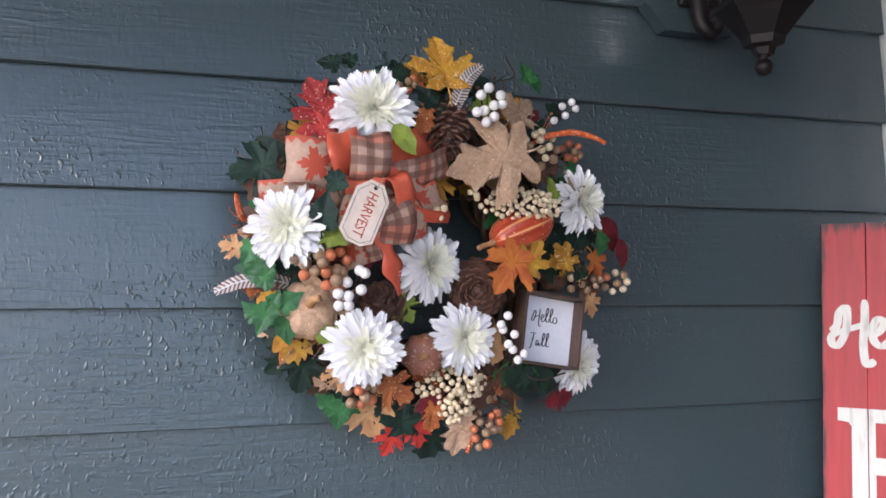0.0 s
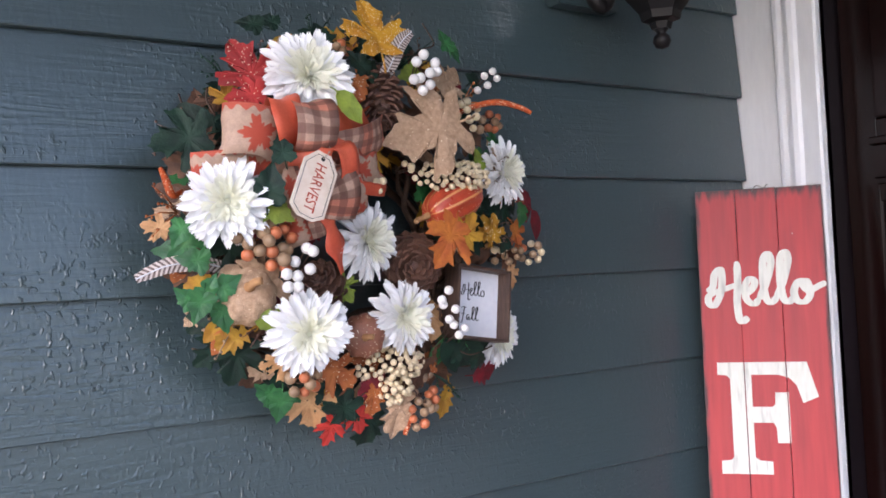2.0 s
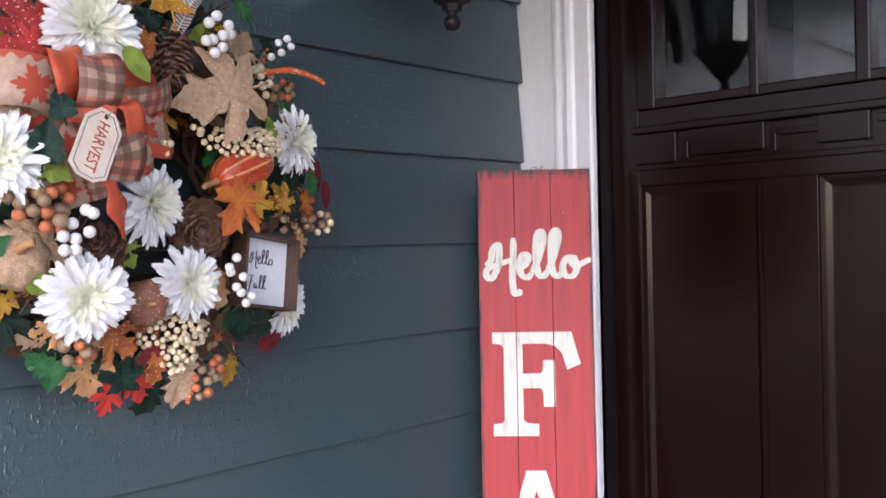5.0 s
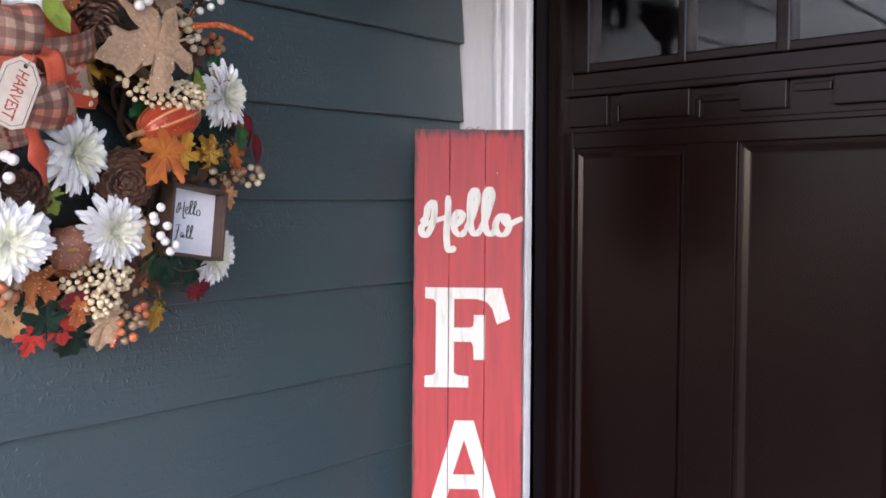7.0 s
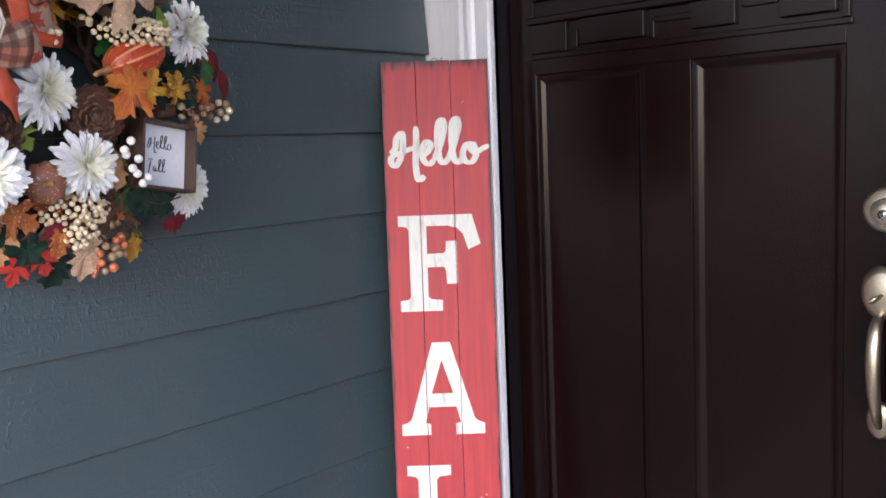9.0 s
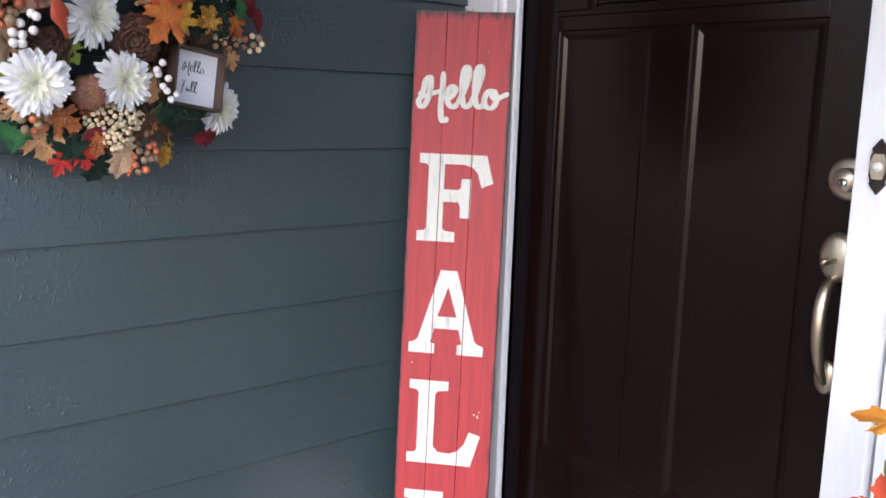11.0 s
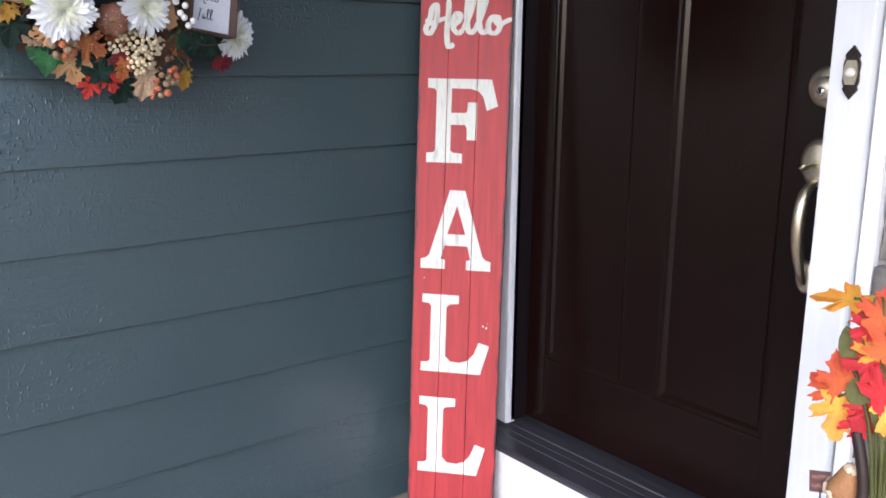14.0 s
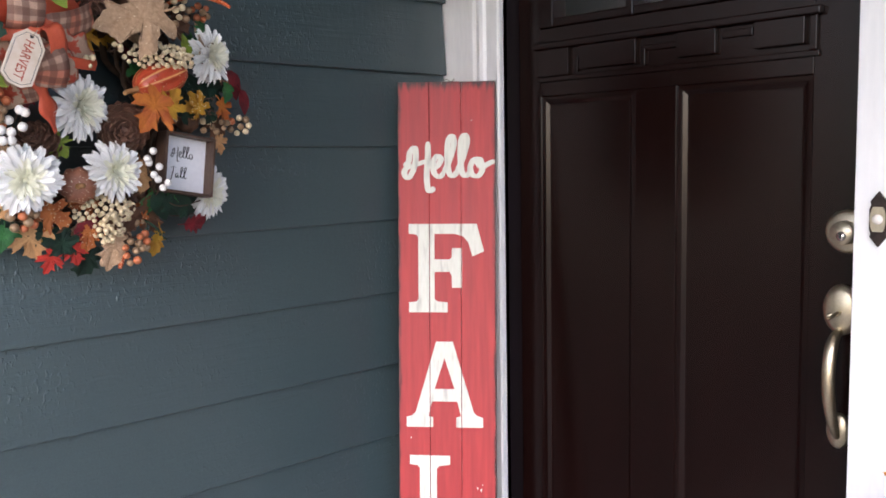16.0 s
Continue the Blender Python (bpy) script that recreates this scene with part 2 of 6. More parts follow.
SIGN_W, SIGN_H = 0.2355, 1.5115
SIDING = siding_material()
PLANK = plank_material()
WHITE_TRIM = pbr("white_trim_paint", (0.78, 0.79, 0.80), (0.72, 0.73, 0.75), scale=3, rough=0.38, bump=0.08, bscale=90, stretch=(1, 1, 0.2))
WHITE_LETTER = pbr("chipped_white_paint", (0.63, 0.63, 0.565), (0.44, 0.44, 0.40), scale=11, rough=0.6, bump=0.25, bscale=30, stretch=(6, 1, 1), low=0.30, high=0.46)
DOOR_BROWN = pbr("espresso_door_paint", (0.0078, 0.0023, 0.0019), (0.0060, 0.0018, 0.0015), scale=4, rough=0.21, rvar=0.03, spec=0.27, bump=0.05, bscale=60, stretch=(1, 8, 0.6))
JAMB_BROWN = pbr("dark_jamb_paint", (0.010, 0.007, 0.009), (0.008, 0.006, 0.007), scale=4, rough=0.35, spec=0.25, bump=0.05, bscale=60)
BRASS = pbr("antique_brass", (0.64, 0.57, 0.43), (0.54, 0.47, 0.34), scale=14, rough=0.40, rvar=0.06, metal=1.0, bump=0.03, bscale=200)
STEEL = pbr("nickel_cylinder", (0.75, 0.73, 0.70), scale=14, rough=0.22, metal=1.0, bump=0.02)
SLOT_SHADE = pbr("keyway_shade_black", (0.01, 0.01, 0.01), scale=14, rough=0.8)
BLACK_IRON = pbr("black_lantern_metal", (0.008, 0.006, 0.006), (0.005, 0.004, 0.004), scale=20, spec=0.3, rough=0.45, bump=0.1, bscale=160)
SILL_GREY = pbr("weathered_grey_sill", (0.046, 0.046, 0.056), (0.026, 0.026, 0.032), scale=6, rough=0.36, bump=0.12, bscale=40, stretch=(8, 0.7, 1))
CONCRETE = pbr("tan_concrete", (0.36, 0.325, 0.285), (0.29, 0.26, 0.225), scale=5, rough=0.85, bump=0.3, bscale=110)
CEILING = pbr("white_ceiling_paint", (0.62, 0.62, 0.60), scale=2, rough=0.7, bump=0.05)
# paler than lawn, so the unseen ground bounces more light onto the siding
GRASS = pbr("lawn_green", (0.17, 0.175, 0.10), (0.12, 0.125, 0.07), scale=0.7, rough=0.9, bump=0.4, bscale=20)
STONE = pbr("grey_brown_stone", (0.33, 0.30, 0.27), (0.20, 0.185, 0.175), scale=18, rough=0.85, bump=0.6, bscale=70, dist=0.006, island=0.35)
MORTAR = pbr("grey_mortar", (0.36, 0.34, 0.32), scale=12, rough=0.95, bump=0.5, bscale=160)
BRONZE = pbr("dark_bronze_plate", (0.055, 0.040, 0.035), (0.03, 0.022, 0.02), scale=60, rough=0.4, metal=0.7, bump=0.4, bscale=260)
PEARL = pbr("pearl_button", (0.85, 0.80, 0.74), scale=30, rough=0.2, bump=0)
MAT_BLACK = pbr("black_mat_rubber", (0.015, 0.015, 0.016), scale=30, rough=0.8, bump=0.4, bscale=300)
MAT_GREY = pbr("pale_mat_weave", (0.45, 0.44, 0.42), (0.2, 0.2, 0.2), scale=90, rough=0.9, bump=0.5, bscale=400)


def glass_material(name, tint, rough=0.02):
    mt = bpy.data.materials.new(name)
    mt.use_nodes = True
    p = mt.node_tree.nodes["Principled BSDF"]
    p.inputs["Base Color"].default_value = (*tint, 1)
    p.inputs["Transmission Weight"].default_value, p.inputs["Roughness"].default_value, p.inputs["IOR"].default_value = 1.0, rough, 1.42
    return mt


GLASS = glass_material("door_glass", (0.85, 0.9, 0.88))

# ---- ground, porch floor, ceiling ----
# ground is out of view; its pale colour lifts the light from below
ground = part("ground", boxed(-400, 400, -400, 400, -0.45, -0.25), GRASS)
tagged(ground, "unseen level lawn, paled to bounce light under the porch", "lawn", kind="structure")
floor = part("floor", boxed(-3.6, 0.4, -3.4, 0.3, -0.25, 0.0), CONCRETE)
tagged(floor, "pale tan broom-finished concrete porch slab", "floor", kind="structure")
ceiling = part("ceiling", boxed(-3.7, 1.65, -3.0, 0.2, 2.72, 2.86), CEILING)
tagged(ceiling, "plain white painted porch ceiling", "ceiling", kind="structure")

# ---- lapped siding wall ----
LAP, LAP_TOP = 0.178, 1.713
wall_north = part("wall_north", boxed(-7.0, 1.65, 0.014, 0.20, -0.25, 2.72), JAMB_BROWN)
tagged(wall_north, "wall clad in slate-green lapped wood-grain siding", "wall", kind="structure")


def siding_board(zb):
    """One tapered board whose lower edge stands proud of the board below, its end cut a little unevenly."""
    bm = bmesh.new()
    z0, z1 = max(zb, 0.012), min(zb + LAP + 0.022, 2.72)
    end = 0.015 - 0.004 * random.random()
    prof = [(-0.0045, z0 + 0.0015), (-0.0030, z0), (0.0105, z0), (0.0135, z1), (0.0105 * (z1 - z0) / (LAP + 0.022), z1)]
    rings = []
    for i in range(57):
        x = -7.0 + (7.0 + end) * i / 56
        w = 0.0009 * noise.noise(Vector((x * 1.7, zb * 9, 0)))
        rings.append([bm.verts.new((x, y + w * 0.6, z + w)) for y, z in prof])
    for a, b in zip(rings, rings[1:]):
        for k in range(5):
            bm.faces.new((a[k], a[(k + 1) % 5], b[(k + 1) % 5], b[k]))
    bm.faces.new(rings[0])
    bm.faces.new(rings[-1][::-1])
    bmesh.ops.recalc_face_normals(bm, faces=bm.faces)
    return bm


for k in range(-6, 11):
    zb = LAP_TOP - LAP * k
    if zb < 2.70:
        part("siding_board", siding_board(zb), SIDING, wall_north)

# ---- door wall: structure, casings, riser, sill ----
DOOR_L, DOOR_R, DOOR_X = -0.192, -1.033, 0.075
SILL_Z, HEAD_Z = 0.229, 2.27
wall_east = empty("wall_east")
tagged(wall_east, "house wall round the front door with white trim and stone veneer", "wall", kind="structure")
part("wall_side", boxed(0.034, 0.22, -0.19, 0.014, -0.2, 2.72), JAMB_BROWN, wall_east)
part("wall_side", boxed(0.03, 0.22, -3.4, -1.06, -0.2, 2.72), MORTAR, wall_east, "grey mortar bed behind the stones")
part("wall_head", boxed(0.02, 0.22, -1.06, -0.19, HEAD_Z + 0.02, 2.72), WHITE_TRIM, wall_east)
part("wall_foot", boxed(0.02, 0.22, -1.06, -0.19, -0.2, 0.18), JAMB_BROWN, wall_east)


def casing_left():
    """Moulded casing: a flat outer board, two beads, then a flat inner band."""
    prof = [(0.013, 0.034), (0.013, 0.018), (-0.088, 0.018), (-0.092, 0.010), (-0.100, 0.002), (-0.108, 0.002), (-0.113, 0.010), (-0.118, 0.010),
            (-0.124, 0.001), (-0.134, -0.002), (-0.144, 0.001), (-0.150, 0.007), (-0.188, 0.003), (-0.192, 0.007), (-0.192, 0.034)]
    return prism(prof, SILL_Z + 0.004, 2.5, Matrix(((0, 1, 0, 0), (1, 0, 0, 0), (0, 0, 1, 0), (0, 0, 0, 1))))


part("casing", casing_left(), WHITE_TRIM, wall_east, "white moulded door casing in the wall's inside corner")
bm = boxed(-0.014, 0.03, -1.106, DOOR_R, 0.0, 2.5, 0.0025)
part("casing", bm, WHITE_TRIM, wall_east, "flat white door casing carrying the bell")
bm = boxed(0.001, 0.03, -1.142, -1.114, 0.0, 2.5, 0.003)
part("casing_backband", bm, WHITE_TRIM, wall_east)
bm = boxed(-0.012, 0.02, DOOR_R, DOOR_L, HEAD_Z, 2.5, 0.002)
part("casing", bm, WHITE_TRIM, wall_east)
bm = boxed(-0.064, 0.02, -1.028, -0.004, 0.0, 0.198, 0.002)
part("riser", bm, WHITE_TRIM, wall_east, "white painted board under the door sill")


def sill_profile():
    prof = [(0.13, 0.200), (-0.082, 0.200), (-0.086, 0.204), (-0.086, 0.214), (-0.080, 0.219), (-0.034, 0.2225), (-0.032, 0.2240), (-0.008, 0.2255),
            (-0.006, 0.2270), (0.018, 0.2285), (0.020, 0.232), (0.050, 0.2345), (0.13, 0.2345)]
    m = Matrix(((1, 0, 0, 0), (0, 0, -1, 0), (0, 1, 0, 0), (0, 0, 0, 1)))
    return prism(prof, 0.004, -DOOR_R, m)


part("door_sill", sill_profile(), SILL_GREY, wall_east, "weathered grey stepped door sill")
for y0, y1 in ((DOOR_L, DOOR_L + 0.03), (DOOR_R - 0.03, DOOR_R)):
    part("jamb", boxed(0.021, 0.19, y0, y1, 0.238, HEAD_Z), JAMB_BROWN, wall_east, "dark brown door jamb")
part("jamb", boxed(0.021, 0.19, DOOR_R, DOOR_L, HEAD_Z - 0.03, HEAD_Z - 0.001), JAMB_BROWN, wall_east)

# ---- the front door ----
door = empty("door_1")
tagged(door, "closed dark espresso front door with panels and small panes", "door", kind="structure")
D0, D1 = DOOR_X, DOOR_X + 0.045
PANELS = ((-0.261, -0.528), (-0.630, -0.918))
P_LOW, P_TOP, G_LOW, G_TOP = 0.430, 1.468, 1.625, 2.06
SHELF0, SHELF1 = 1.512, 1.575


def slab(y0, y1, z0, z1, name, x0=D0):
    return part(name, boxed(x0, D1, y1, y0, z0, z1, 0.0015), DOOR_BROWN, door)


slab(DOOR_L - 0.003, PANELS[0][0], 0.241, HEAD_Z - 0.032, "stile")
slab(PANELS[1][1], DOOR_R + 0.003, 0.241, HEAD_Z - 0.032, "stile")
slab(PANELS[0][1], PANELS[1][0], P_LOW, P_TOP, "muntin")
slab(PANELS[0][0], PANELS[1][1], 0.241, P_LOW, "bottom_rail")
slab(PANELS[0][0], PANELS[1][1], P_TOP, G_LOW, "lock_rail")
slab(PANELS[0][0], PANELS[1][1], G_TOP, HEAD_Z - 0.032, "top_rail")


def panel(y0, y1, z0, z1):
    """A raised panel in a sloped moulding: steps inward from the frame, then rises to a flat field."""
    bm = bmesh.new()
    steps = ((0.0, 0.0), (0.002, 0.003), (0.009, 0.0035), (0.012, 0.0040), (0.0205, 0.0095), (0.024, 0.0098), (0.034, 0.0098))
    rings = []
    for inset, dx in steps:
        ya, yb, za, zb = y0 - inset, y1 + inset, z0 + inset, z1 - inset
        rings.append([bm.verts.new((D0 + 0.001 + dx, y, z)) for y, z in ((ya, za), (yb, za), (yb, zb), (ya, zb))])
    for a, b in zip(rings, rings[1:]):
        for k in range(4):
            bm.faces.new((a[k], a[(k + 1) % 4], b[(k + 1) % 4], b[k]))
    bm.faces.new(rings[-1])
    back = [bm.verts.new((D1 - 0.005, v.co.y, v.co.z)) for v in rings[0]]
    for k in range(4):
        bm.faces.new((rings[0][k], rings[0][(k + 1) % 4], back[(k + 1) % 4], back[k]))
    bm.faces.new(back)
    bmesh.ops.recalc_face_normals(bm, faces=bm.faces)
    return bm


for y0, y1 in PANELS:
    part("panel", panel(y0, y1, P_LOW, P_TOP), DOOR_BROWN, door)

# the ledge with blocks under the panes
bm = bmesh.new()
box(bm, D0 - 0.018, D0, -0.935, -0.252, SHELF1, SHELF1 + 0.016, 0.003)
part("ledge", bm, DOOR_BROWN, door)
bm = bmesh.new()
box(bm, D0 - 0.007, D0, -0.930, -0.257, SHELF0 - 0.012, SHELF0, 0.002)
part("ledge", bm, DOOR_BROWN, door)
for y0, y1, z0, z1, dx in ((-0.257, -0.352, 0.0, 0.063, 0.010), (-0.366, -0.378, 0.006, 0.040, 0.008), (-0.384, -0.536, 0.010, 0.063, 0.012), (-0.545, -0.557, 0.004, 0.040, 0.008),
                           (-0.557, -0.635, 0.034, 0.046, 0.007), (-0.635, -0.724, 0.012, 0.063, 0.012), (-0.735, -0.800, 0.040, 0.055, 0.007), (-0.805, -0.905, 0.012, 0.063, 0.014), (-0.912, -0.926, 0.000, 0.063, 0.009)):
    part("ledge_block", boxed(D0 - dx, D0, y1, y0, SHELF0 + z0, SHELF0 + z1, 0.002), DOOR_BROWN, door)

# panes
GLAZ = ((-0.304, -0.505), (-0.525, -0.699), (-0.726, -0.892))
for i, (y0, y1) in enumerate(GLAZ):
    pane = part("pane", boxed(D0 + 0.018, D0 + 0.022, y1 - 0.004, y0 + 0.004, G_LOW + 0.016, G_TOP - 0.016), GLASS, door, "clear glass pane reflecting the porch")
    pane.visible_shadow = False
for y0, y1 in ((PANELS[0][0], -0.304), (-0.505, -0.525), (-0.699, -0.726), (-0.892, PANELS[1][1])):
    part("glazing_bar", boxed(D0 - 0.006, D1, y1, y0, G_LOW, G_TOP, 0.004), DOOR_BROWN, door)
for z0, z1 in ((G_LOW, G_LOW + 0.022), (G_TOP - 0.022, G_TOP)):
    part("glazing_bar", boxed(D0 - 0.003, D1 - 0.003, PANELS[1][1] + 0.001, PANELS[0][0] - 0.001, z0 + 0.001, z1 - 0.001, 0.003), DOOR_BROWN, door)
# inner walls and floor are added to shut daylight out behind the panes
room = part("wall_inside", boxed(1.6, 1.65, -3.4, 0.014, 0.0, 2.72), CEILING)
tagged(part("floor_inside", boxed(0.4, 1.6, -3.4, 0.2, -0.25, 0.2), JAMB_BROWN), "unseen dark floor keeping daylight out behind the door", "floor", kind="structure")
tagged(part("wall_inside_south", boxed(0.22, 1.65, -3.45, -3.4, -0.25, 2.72), CEILING), "unseen plain wall keeping daylight out behind the door", "wall", kind="structure")
tagged(room, "plain inner wall seen dimly through the panes", "wall", kind="structure")

# lock and pull handle
TO_DOOR = Matrix(((0, 0, -1, 0), (-1, 0, 0, 0), (0, 1, 0, 0), (0, 0, 0, 1)))  # local z points out of the door, local y up


def on_door(y, z, out=0.0):
    return Matrix.Translation((D0 - out, y, z)) @ TO_DOOR


LOCK_Y = -0.989
lock = part("deadbolt", lathe([(0.0, -0.001), (0.037, -0.001), (0.040, 0.003), (0.039, 0.008), (0.033, 0.012), (0.0, 0.0135)], 40, on_door(LOCK_Y, 1.180)), BRASS, door, "round antique-brass lock", True)
part("lock_barrel", lathe([(0.0, 0.012), (0.0225, 0.012), (0.0215, 0.030), (0.0205, 0.032), (0.0, 0.032)], 36, on_door(LOCK_Y, 1.178)), BRASS, lock, "", True)
part("lock_cylinder", lathe([(0.0, 0.031), (0.0088, 0.031), (0.0083, 0.034), (0.0, 0.0345)], 24, on_door(LOCK_Y, 1.173)), STEEL, lock, "bright keyed cylinder", True)
# the key slot is a solid sliver, its inner shade painted as black
part("keyway", boxed(D0 - 0.0358, D0 - 0.0335, LOCK_Y - 0.0012, LOCK_Y + 0.0012, 1.1685, 1.1775), SLOT_SHADE, lock)
HANDLE_Y = -0.982
handle = part("handle_plate", lathe([(0.0, -0.001), (0.030, -0.001), (0.036, 0.003), (0.034, 0.009), (0.025, 0.015), (0.0, 0.017)], 44,
                                    on_door(HANDLE_Y, 1.035) @ Matrix.Diagonal((0.95, 1.32, 1, 1))), BRASS, door, "oval antique-brass handle plate", True)
grip = spline([(0, -0.014, 0.006), (0, -0.024, 0.028), (0, -0.046, 0.046), (0, -0.088, 0.054), (0, -0.134, 0.050), (0, -0.176, 0.035), (0, -0.203, 0.021), (0, -0.217, 0.010)], 6)
rad = [0.0058 + 0.0062 * math.sin(math.pi * min(1, (i / (len(grip) - 1)) ** 0.8)) for i in range(len(grip))]
bm = tube(bmesh.new(), grip, rad, 14)
bm.transform(on_door(HANDLE_Y, 1.012))
part("grip", bm, BRASS, handle, "", True)
bm = tube(bmesh.new(), spline([(0.0, 0.010, 0.012), (0.0, 0.012, 0.030), (0.0, 0.009, 0.048), (0.0, 0.014, 0.060)], 6), 0.0075, 12, 0.45)
bm.transform(on_door(HANDLE_Y, 1.018))
part("thumb_latch", bm, BRASS, handle, "", True)
part("foot_plate", lathe([(0.0, -0.001), (0.023, -0.001), (0.025, 0.003), (0.021, 0.009), (0.0, 0.012)], 36, on_door(HANDLE_Y, 0.806) @ Matrix.Diagonal((0.92, 1.4, 1, 1))), BRASS, handle, "", True)
bm = bmesh.new()
bmesh.ops.create_uvsphere(bm, u_segments=14, v_segments=10, radius=0.0055)
bm.transform(on_door(HANDLE_Y, 0.813, 0.017))
part("foot_knob", bm, BRASS, handle, "", True)

# ---- door bell ----
bell = empty("door_bell", Matrix.Translation((-0.0145, -1.0750, 1.210)) @ TO_DOOR)
tagged(bell, "dark bronze pointed door bell plate with pale pearl button", "door bell")
half = [(0.0, 0.047), (0.004, 0.042), (0.0105, 0.034), (0.0135, 0.030), (0.0120, 0.024), (0.0150, 0.016), (0.0142, 0.0)]
outline = half + [(x, -y) for x, y in half[-2::-1]]
outline += [(-x, y) for x, y in outline[-2:0:-1]]
part("plate", prism(outline, 0.0, 0.0045), BRONZE, bell)
part("button_surround", prism([(0.0125 * math.cos(a), max(-0.021, min(0.021, 0.028 * math.sin(a)))) for a in [2 * math.pi * i / 28 for i in range(28)]], 0.0045, 0.0075), BRASS, bell, "worn brass button surround")
part("button", lathe([(0.0, 0.0145), (0.004, 0.0140), (0.0082, 0.0115), (0.009, 0.0075)][::-1], 24), PEARL, bell, "pale round push button", True)

# ---- leaning sign ----
su = Vector((0.655, -0.755, 0)).normalized()
sw = Vector((0.0642, 0.0557, 1)).normalized()
sw = (sw + su * 0.0107).normalized()
sn = su.cross(sw).normalized()
SIGN_C = 0.0305
nh = Vector((-0.755, -0.655, 0))
foot = nh * 0.258 + su * (SIGN_C - 0.016)
SIGN_M = Matrix(((su.x, sw.x, sn.x, foot.x), (su.y, sw.y, sn.y, foot.y), (su.z, sw.z, sn.z, 0.0), (0, 0, 0, 1)))
sign = empty("porch_sign", SIGN_M)
tagged(sign, "tall worn red plank sign leaning in the corner", "wooden sign")


def plank(x0, x1):
    """One weathered board with nicked edges; the front lies at z = 0."""
    bm = bmesh.new()
    n = 46
    left, right = [], []
    for i in range(n + 1):
        y = SIGN_H * i / n
        left.append((x0 + 0.0004 + 0.0009 * noise.noise(Vector((x0 * 90, y * 16, 1))), y))
        right.append((x1 - 0.0004 + 0.0009 * noise.noise(Vector((x1 * 90, y * 16, 2))), y))
    pts = [(x, max(0.0, y + (0.0015 * random.random() if y > 1.5 else 0.0))) for x, y in left + right[::-1]]
    rows = []
    m = len(left)
    for (xa, ya), (xb, yb) in zip(pts[:m], pts[m:][::-1]):
        rows.append([bm.verts.new(c) for c in ((xa, ya, -0.008), (xa, ya, -0.0009), (xa + 0.0007, ya, 0.0), (xb - 0.0007, yb, 0.0), (xb, yb, -0.0009), (xb, yb, -0.008))])
    for a, b in zip(rows, rows[1:]):
        for k in range(6):
            bm.faces.new((a[k], a[(k + 1) % 6], b[(k + 1) % 6], b[k]))
    bm.faces.new(rows[0][::-1])
    bm.faces.new(rows[-1])
    bmesh.ops.recalc_face_normals(bm, faces=bm.faces)
    return bm


W2 = SIGN_W / 2
for x0, x1 in ((-W2, -0.0415), (-0.0415, 0.0345), (0.0345, W2)):
    part("plank", plank(x0, x1), PLANK, sign)
for y in (0.25, 1.27):
    part("batten", boxed(-W2 + 0.02, W2 - 0.02, y - 0.025, y + 0.025, -0.014, -0.0082, 0.001), PLANK, sign)


def letter(name, outlines, x0, y0):
    """Slab-serif letters, cut at the plank joints so that the paint breaks there."""
    bm = bmesh.new()
    for pts in outlines:
        b = prism([(x0 + x, y0 + y) for x, y in pts], 0.0003, 0.0009)
        me = bpy.data.meshes.new("tmp")
        b.to_mesh(me)
        b.free()
        bm.from_mesh(me)
        bpy.data.meshes.remove(me)
    for xj in (-0.0415, 0.0345):
        for side, dx in ((-1, -0.0009), (1, 0.0009)):
            bmesh.ops.bisect_plane(bm, geom=bm.verts[:] + bm.edges[:] + bm.faces[:], plane_co=(xj + dx, 0, 0), plane_no=(1, 0, 0))
        gap = [f for f in bm.faces if abs(f.calc_center_median().x - xj) < 0.0008]
        bmesh.ops.delete(bm, geom=gap, context="FACES")
    return part(name, bm, WHITE_LETTER, sign, "chipped white painted letter")


LH = 0.212
f_out = [(0, 0), (0.093, 0), (0.093, 0.024), (0.070, 0.026), (0.062, 0.032), (0.062, 0.097), (0.098, 0.097), (0.103, 0.088), (0.104, 0.059), (0.128, 0.059), (0.128, 0.154), (0.104, 0.154),
         (0.103, 0.132), (0.098, 0.127), (0.062, 0.127), (0.062, 0.188), (0.110, 0.188), (0.130, 0.182), (0.143, 0.168), (0.153, 0.134), (0.181, 0.146), (0.163, LH), (0, LH), (0, 0.189), (0.017, 0.187), (0.023, 0.180), (0.023, 0.032), (0.018, 0.026), (0, 0.024)]
l_out = [(0, 0), (0.160, 0), (0.181, 0.078), (0.153, 0.086), (0.142, 0.055), (0.126, 0.036), (0.104, 0.028), (0.078, 0.030), (0.065, 0.044), (0.065, 0.176), (0.072, 0.183), (0.097, 0.186), (0.097, 0.208), (0, 0.208), (0, 0.186), (0.018, 0.184), (0.024, 0.177), (0.024, 0.032), (0.018, 0.026), (0, 0.024)]
a_left = [(0, 0), (0.064, 0), (0.064, 0.024), (0.053, 0.027), (0.062, 0.062), (0.122, 0.062), (0.129, 0.027), (0.118, 0.024), (0.118, 0), (0.184, 0), (0.184, 0.024), (0.172, 0.028), (0.164, 0.036), (0.121, 0.206), (0.072, 0.206), (0.022, 0.036), (0.013, 0.028), (0, 0.024)]
LETTER_ROWS = ((f_out, 0.962, -0.0915), (None, 0.686, -0.0985), (l_out, 0.4095, -0.0910), (l_out, 0.131, -0.0915))
